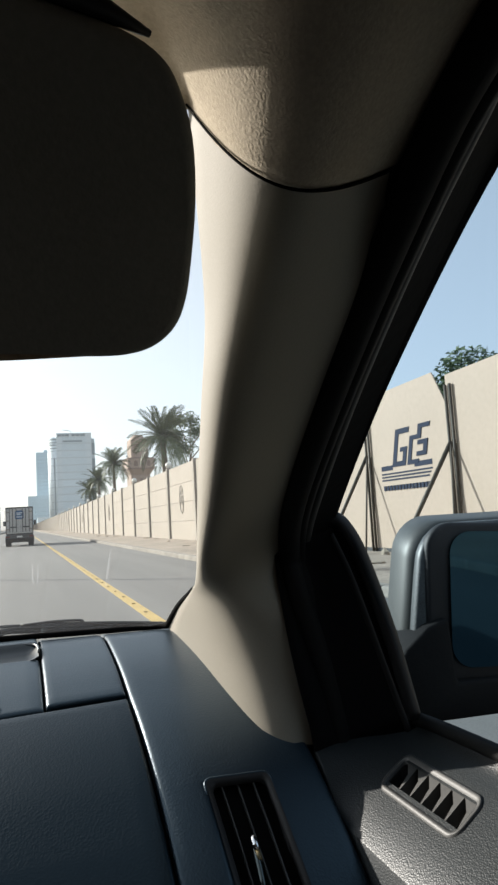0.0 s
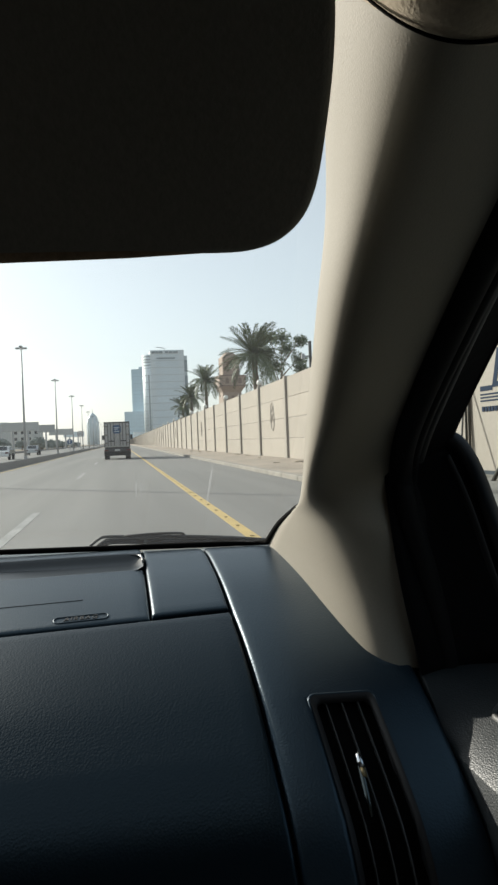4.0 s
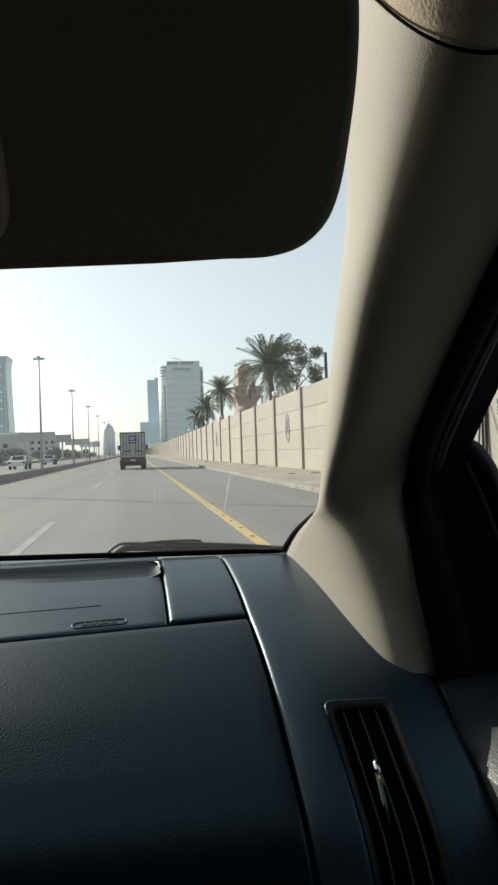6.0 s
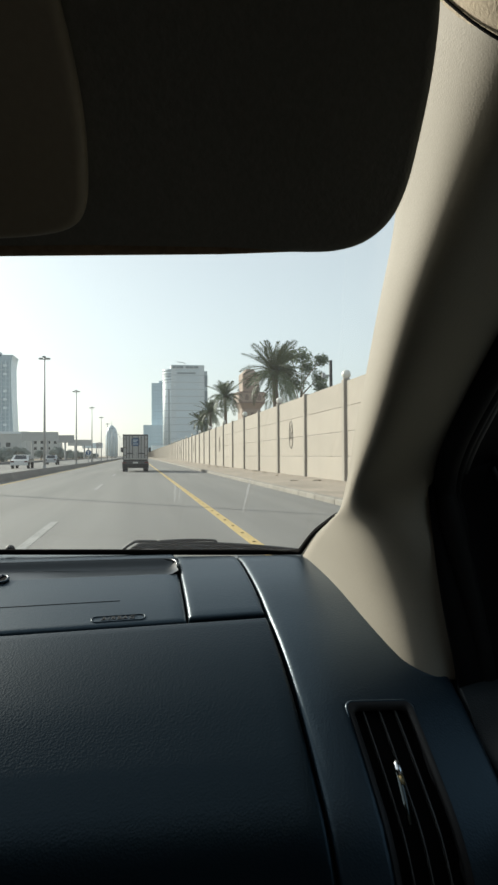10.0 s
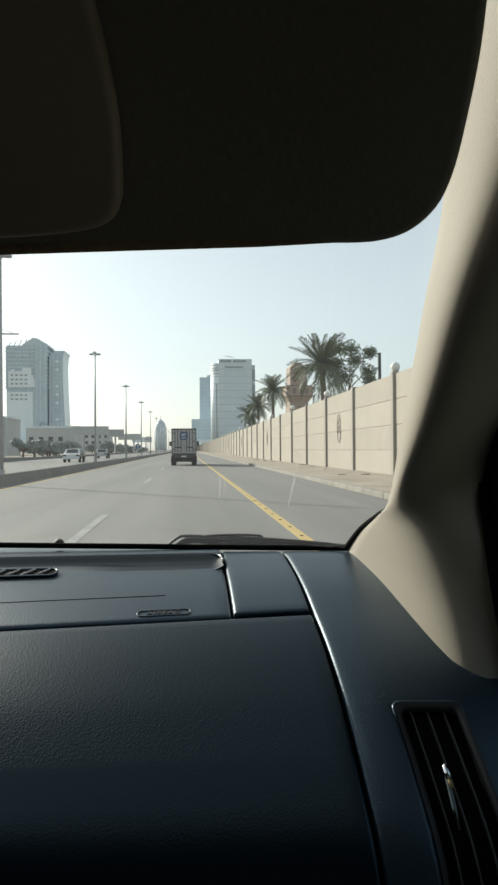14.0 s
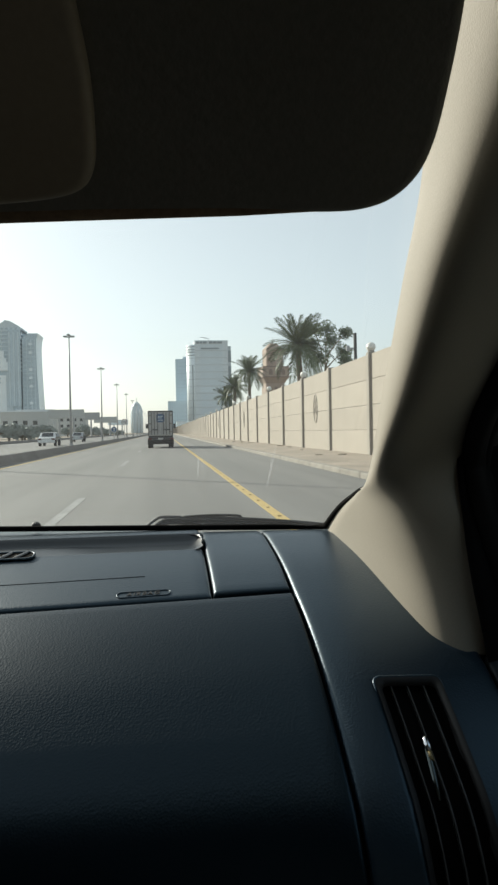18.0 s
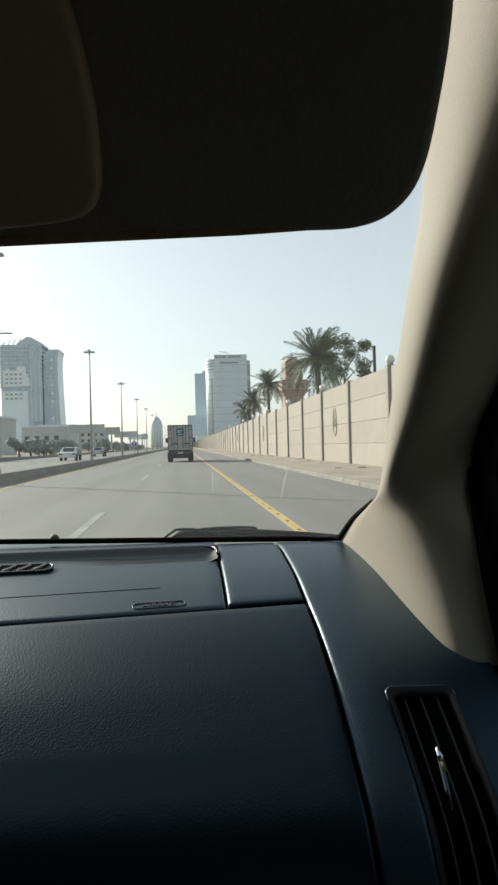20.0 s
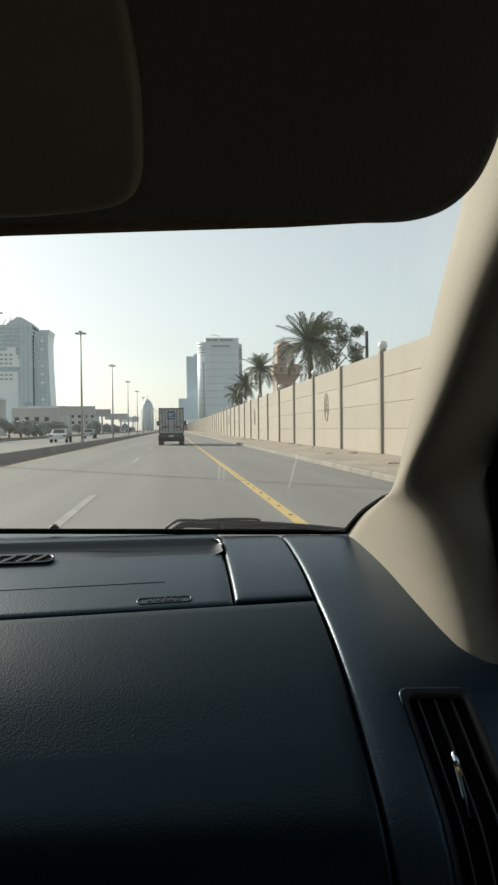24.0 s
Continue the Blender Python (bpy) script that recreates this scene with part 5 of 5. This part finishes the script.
for s in (-1, 1):
    lx = s * 0.86
    part("tail_light", box(lx - 0.16, lx + 0.16, -0.13, -0.09, 0.69, 0.79, 0.01), M["red_lens"], truck, "red tail light")
    part("mud_flap", box(s * 0.8 - 0.24, s * 0.8 + 0.24, 0.55, 0.57, 0.28, 0.75), M["rubber"], truck)
    for z in (0.62, 0.86):
        part("side_guard", box(s * W2 - 0.03, s * W2 + 0.03, 2.0, 4.2, z, z + 0.1), M["steel"], truck)
    for y, dual in ((1.25, True), (5.2, False)):
        wh = part("wheel", tube(bmesh.new(), [(s * (0.62 if dual else 0.78), y, 0.4), (s * 1.02, y, 0.4)], 0.40, 24), M["rubber"], truck, "black tyre")
        part("rim", tube(bmesh.new(), [(s * 1.0, y, 0.4), (s * 1.03, y, 0.4)], [0.22, 0.2], 16), M["steel"], wh)
    part("wing_mirror", box(s * 1.2 - 0.1, s * 1.2 + 0.1, 5.5, 5.6, 1.6, 2.0, 0.02), M["truck_dark"], truck)
part("mud_guard", box(-1.0, 1.0, 0.5, 0.53, 0.3, 0.7), M["rubber"], truck, "black mud guard")
part("number_plate", box(-0.2, 0.2, -0.118, -0.102, 0.68, 0.8), M["van_white"], truck)
part("cab", box(-1.0, 1.0, 4.75, 6.4, 0.75, 2.35, 0.12, 3), M["van_white"], truck, "white cab", True)


# ---- cars on the far carriageway ----
def car(x, y, mat, label, turn=0.0):
    c = thing("car", label, "car", "cars on the far carriageway", at=pose(x, y, 0, 0, 0, turn))
    side = [(-2.2, 0.35), (-2.2, 0.85), (-1.5, 0.98), (-0.9, 1.42), (0.6, 1.45), (1.3, 1.0), (2.1, 0.85), (2.2, 0.4)]
    rows = []
    for x0, k in ((-0.88, 0.96), (-0.80, 1.0), (0.80, 1.0), (0.88, 0.96)):
        rows.append([Vector((x0 * (0.82 if z > 1.2 else 1), y0, 0.35 + (z - 0.35) * k)) for y0, z in side])
    part("body", loft(rows), mat, c)
    part("rear_window", loft([[(-0.6, -1.47, 1.03), (-0.55, -0.98, 1.39)], [(0.6, -1.47, 1.03), (0.55, -0.98, 1.39)]], (0, -0.03, 0.02)), M["car_glass"], c)
    for s in (-1, 1):
        part("side_window", loft([[(s * 0.86, -1.1, 1.02), (s * 0.76, -0.8, 1.36)], [(s * 0.86, 1.1, 1.02), (s * 0.76, 0.5, 1.36)]], (s * 0.02, 0, 0)), M["car_glass"], c)
        part("tail_light", box(s * 0.68 - 0.16, s * 0.68 + 0.16, -2.23, -2.18, 0.66, 0.82), M["red_lens"], c)
        for y0 in (-1.35, 1.35):
            part("wheel", tube(bmesh.new(), [(s * 0.68, y0, 0.33), (s * 0.9, y0, 0.33)], 0.33, 16), M["rubber"], c)
    part("bumper", box(-0.85, 0.85, -2.27, -2.15, 0.35, 0.6, 0.04), mat, c)
    return c


car(-12.2, 76.0, M["car_white"], "white saloon car driving on the far carriageway")
car(-13.0, 108.0, M["car_silver"], "silver car driving on the far carriageway")


# ---- signs and billboards beyond the far carriageway ----
def billboard(x, y, w, h, z, mat, label):
    b = thing("billboard", label, "billboard", "billboards beyond the road", at=pose(x, y, 0))
    part("board", box(-w / 2, w / 2, -0.25, 0.25, z, z + h, 0.05), mat, b)
    for s in ((-1, 1) if w > 8 else (0,)):
        part("post", tube(bmesh.new(), [(s * w * 0.2, 0, -0.03), (s * w * 0.2, 0, z + 0.3)], 0.3, 8), M["lamp_metal"], b)
    return b


billboard(-23.5, 172, 8.6, 2.2, 5.0, M["hazed_plaster"], "pale billboard on posts")
billboard(-23.0, 225, 5.6, 2.4, 5.6, M["lamp_metal"], "dark billboard on one post")
billboard(-23.0, 280, 9, 2.4, 5.4, M["hazed_plaster"], "pale billboard on posts")
billboard(-22.5, 350, 10.0, 2.6, 5.2, M["pale_clad"], "pale billboard on posts")
gantry = thing("sign_gantry", "dark steel sign gantry with sign boards over the far carriageway", "sign gantry", at=pose(-22.8, 88, 0))
part("post", tube(bmesh.new(), [(0, 0, -0.03), (0, 0, 5.6)], 0.2, 8), M["lamp_metal"], gantry)
part("beam", box(-9, 0.2, -0.12, 0.12, 5.3, 5.6), M["lamp_metal"], gantry)
part("beam", box(-9, 0.2, -0.12, 0.12, 3.6, 3.8), M["lamp_metal"], gantry)
part("sign_board", box(-8.5, -3.2, -0.2, -0.1, 3.2, 6.4), M["lamp_metal"], gantry, "back of a dark sign board")
sg = thing("road_sign", "green direction sign on posts", "road sign", at=pose(-28.5, 95, 0))
part("board", box(-1.6, 1.6, -0.06, 0.06, 1.0, 2.4), M["green_sign"], sg)
for s in (-1, 1):
    part("post", tube(bmesh.new(), [(s, 0.1, -0.03), (s, 0.1, 1.6)], 0.08, 6), M["lamp_metal"], sg)


# ---- distant towers, haze mixed into their colours ----
def floors(parent, x0, x1, y0, y1, z0, z1, n, mat, proud=0.25, thick=0.5):
    for k in range(n + 1):
        z = z0 + (z1 - z0) * k / n
        part("floor_band", box(x0 - proud, x1 + proud, y0 - proud, y1 + proud, z - thick / 2, z + thick / 2), mat, parent)


def mullions(parent, x0, x1, y, z0, z1, n, mat, w=0.35):
    for k in range(n + 1):
        x = x0 + (x1 - x0) * k / n
        part("mullion", box(x - w / 2, x + w / 2, y - 0.3, y, z0, z1), mat, parent)


off = thing("office_tower", "stone-clad office tower with curved glass corner, colours paled for haze", "office tower", at=pose(19.4, 505, 0))
part("wall", box(4.5, 29, 0, 30, -0.03, 68), M["stone"], off, "stone slab paled for haze")
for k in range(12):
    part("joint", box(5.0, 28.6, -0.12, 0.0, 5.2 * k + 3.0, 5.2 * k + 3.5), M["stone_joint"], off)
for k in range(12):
    part("glazing", box(8.2, 25.4, -0.07, 0.02, 5.2 * k + 3.75, 5.2 * k + 7.9), M["hazed_office_glass"], off, "flush grey-blue glazing")
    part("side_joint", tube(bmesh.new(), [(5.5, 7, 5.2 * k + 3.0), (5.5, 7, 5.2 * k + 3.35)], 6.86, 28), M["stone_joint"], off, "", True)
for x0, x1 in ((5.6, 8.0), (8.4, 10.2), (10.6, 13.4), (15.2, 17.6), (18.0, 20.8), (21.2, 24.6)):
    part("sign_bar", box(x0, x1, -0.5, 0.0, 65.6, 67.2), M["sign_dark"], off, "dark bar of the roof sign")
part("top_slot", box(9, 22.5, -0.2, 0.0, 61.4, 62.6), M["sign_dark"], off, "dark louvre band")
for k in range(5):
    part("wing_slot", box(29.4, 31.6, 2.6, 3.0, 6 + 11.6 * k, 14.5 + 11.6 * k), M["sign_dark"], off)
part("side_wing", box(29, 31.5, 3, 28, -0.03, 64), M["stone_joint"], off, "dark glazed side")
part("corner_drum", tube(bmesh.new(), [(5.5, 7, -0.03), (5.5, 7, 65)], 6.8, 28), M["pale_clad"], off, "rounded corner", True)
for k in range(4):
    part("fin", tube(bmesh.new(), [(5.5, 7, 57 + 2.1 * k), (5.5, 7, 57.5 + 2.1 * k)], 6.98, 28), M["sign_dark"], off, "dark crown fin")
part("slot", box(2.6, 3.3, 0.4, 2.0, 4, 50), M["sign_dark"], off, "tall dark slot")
part("roof_plant", box(10, 20, 9, 20, 68, 69.2), M["hazed_concrete"], off)
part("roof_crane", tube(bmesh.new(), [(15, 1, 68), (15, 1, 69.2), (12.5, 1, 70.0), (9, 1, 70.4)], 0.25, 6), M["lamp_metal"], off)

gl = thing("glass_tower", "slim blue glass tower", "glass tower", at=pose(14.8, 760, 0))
part("wall", box(0, 18, 0, 18, -0.03, 81), M["hazed_blue_glass"], gl, "blue glazing")
floors(gl, 0, 18, 0, 18, 3, 81, 20, M["hazed_glass"], 0.1, 0.5)
mullions(gl, 0, 18, 0, 0, 81, 9, M["hazed_glass"])
part("roof_step", box(8, 18, 2, 16, 81, 84), M["hazed_blue_glass"], gl)
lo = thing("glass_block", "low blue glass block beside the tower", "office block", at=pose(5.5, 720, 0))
part("wall", box(0, 28, 0, 24, -0.03, 33), M["hazed_blue_glass"], lo, "blue glazing")
floors(lo, 0, 28, 0, 24, 2, 33, 8, M["hazed_glass"], 0.1, 0.5)
mullions(lo, 0, 28, 0, 0, 33, 12, M["hazed_glass"])

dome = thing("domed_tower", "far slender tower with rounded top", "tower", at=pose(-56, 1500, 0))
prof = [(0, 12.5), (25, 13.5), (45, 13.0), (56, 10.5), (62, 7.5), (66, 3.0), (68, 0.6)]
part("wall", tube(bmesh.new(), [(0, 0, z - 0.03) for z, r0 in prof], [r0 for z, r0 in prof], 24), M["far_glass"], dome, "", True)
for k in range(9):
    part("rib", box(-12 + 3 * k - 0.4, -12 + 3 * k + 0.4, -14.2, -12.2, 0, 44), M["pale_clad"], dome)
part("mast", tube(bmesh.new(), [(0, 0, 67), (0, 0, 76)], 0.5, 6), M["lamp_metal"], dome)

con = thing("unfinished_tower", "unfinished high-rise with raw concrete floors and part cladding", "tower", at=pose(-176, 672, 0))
# darker core colour stands for the shade inside the open floors
part("core", box(5, 43, 0.6, 39, -0.03, 102), M["hazed_glass"], con, "shaded inner core")
floors(con, 4, 44, 0, 40, 62, 100, 10, M["hazed_concrete"], 0.0, 1.2)
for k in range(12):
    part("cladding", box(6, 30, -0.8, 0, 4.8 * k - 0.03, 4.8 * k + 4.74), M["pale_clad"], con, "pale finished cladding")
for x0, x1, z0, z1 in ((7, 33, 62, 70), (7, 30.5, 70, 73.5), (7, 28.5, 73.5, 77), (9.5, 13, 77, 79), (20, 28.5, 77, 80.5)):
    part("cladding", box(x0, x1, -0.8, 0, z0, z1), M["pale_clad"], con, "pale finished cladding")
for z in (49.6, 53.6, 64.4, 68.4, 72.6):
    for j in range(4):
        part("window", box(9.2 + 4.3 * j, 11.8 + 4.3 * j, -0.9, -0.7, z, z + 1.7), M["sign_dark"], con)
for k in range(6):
    part("column", box(5 + 7 * k - 0.35, 5 + 7 * k + 0.35, -0.1, 1, 60, 99), M["hazed_concrete"], con)
part("dark_strip", box(30, 36, -0.4, 4, -0.03, 60), M["hazed_concrete"], con)
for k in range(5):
    part("crown_frame", tube(bmesh.new(), [(6 + 5 * k, 2, 101), (9 + 5 * k, 2, 105 + 1.2 * k)], 0.5, 6), M["hazed_concrete"], con)
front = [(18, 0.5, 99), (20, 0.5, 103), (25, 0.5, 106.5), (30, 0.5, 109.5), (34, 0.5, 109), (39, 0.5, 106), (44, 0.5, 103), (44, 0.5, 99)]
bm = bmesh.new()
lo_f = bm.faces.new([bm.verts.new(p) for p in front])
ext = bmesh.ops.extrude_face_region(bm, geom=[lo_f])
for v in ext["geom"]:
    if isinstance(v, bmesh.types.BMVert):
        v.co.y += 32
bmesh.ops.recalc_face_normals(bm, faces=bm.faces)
part("crown", bm, M["hazed_concrete"], con, "stepped raw concrete crown")
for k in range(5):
    part("crown_opening", box(21.5 + 4.2 * k, 23.6 + 4.2 * k, 0.2, 0.6, 100.4, 102.4), M["hazed_glass"], con)
# the recess's shade is put into this box's darker colour
part("shaft", box(32, 43.5, -1.6, 0.4, 28, 100), M["hazed_glass"], con, "box in a darker colour for a shaded recess")
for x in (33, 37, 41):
    part("shaft_rib", box(x, x + 1.2, -2.0, -1.6, 28, 98), M["hazed_concrete"], con)
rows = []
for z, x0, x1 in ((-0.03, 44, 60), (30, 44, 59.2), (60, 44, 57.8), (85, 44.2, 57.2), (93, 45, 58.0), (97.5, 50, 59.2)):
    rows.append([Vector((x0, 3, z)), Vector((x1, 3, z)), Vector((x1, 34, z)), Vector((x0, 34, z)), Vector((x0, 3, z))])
part("wing", loft(rows), M["hazed_glass"], con, "curved glazed wing")
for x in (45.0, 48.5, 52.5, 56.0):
    part("wing_rib", box(x - 0.4, x + 0.4, 2.4, 3.0, 0, 92), M["hazed_concrete"], con)
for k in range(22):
    part("wing_band", box(44.4, 56.8, 2.7, 3.0, 3 + 4 * k, 3.5 + 4 * k), M["hazed_concrete"], con)
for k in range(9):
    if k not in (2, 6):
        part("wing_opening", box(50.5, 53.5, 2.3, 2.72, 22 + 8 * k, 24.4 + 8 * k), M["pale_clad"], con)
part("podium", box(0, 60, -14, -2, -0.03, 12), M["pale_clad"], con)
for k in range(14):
    part("podium_window", box(2 + 4.1 * k, 4.6 + 4.1 * k, -14.1, -13.9, 3, 9), M["hazed_glass"], con)
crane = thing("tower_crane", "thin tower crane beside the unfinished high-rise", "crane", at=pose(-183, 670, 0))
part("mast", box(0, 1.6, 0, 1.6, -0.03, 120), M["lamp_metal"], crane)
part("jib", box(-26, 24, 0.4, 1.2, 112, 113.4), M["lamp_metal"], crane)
part("apex", tube(bmesh.new(), [(-16, 0.8, 113), (0.8, 0.8, 120), (20, 0.8, 113)], 0.25, 5), M["lamp_metal"], crane)

# low buildings and far tree line along the road
rng = random.Random(23)
for k in range(9):
    x, y, w, h = -52 - 9 * (k % 3) - rng.uniform(0, 12), 150 + 48 * k, rng.uniform(16, 30), rng.uniform(7, 15)
    b = thing("low_building", "low flat-roofed building by the road, paled for haze", "building", "low buildings by the road", at=pose(x, y, 0))
    part("wall", box(-w / 2, w / 2, 0, 14, -0.03, h), M["hazed_plaster"], b)
    part("roof", box(-w / 2 - 0.3, w / 2 + 0.3, -0.3, 14.3, h, h + 0.6), M["stone"], b)
    for j in range(int(w / 4)):
        for q in range(int(h / 4)):
            part("window", box(-w / 2 + 1.2 + 4 * j, -w / 2 + 3.0 + 4 * j, -0.05, 0.02, 1.4 + 3.8 * q, 3.2 + 3.8 * q), M["car_glass"], b)
for k, (x, y, w, h) in enumerate(((26, 330, 9, 8.5), (38, 420, 16, 9), (22, 620, 20, 10))):
    b = thing("low_building", "low building showing over the wall", "building", "low buildings by the road", at=pose(x, y, 0))
    part("wall", box(-w / 2, w / 2, 0, 10, -0.03, h), M["pale_clad"], b)
    part("roof", box(-w / 2 - 0.4, w / 2 + 0.4, -0.4, 10.4, h, h + 0.5), M["stone"], b)
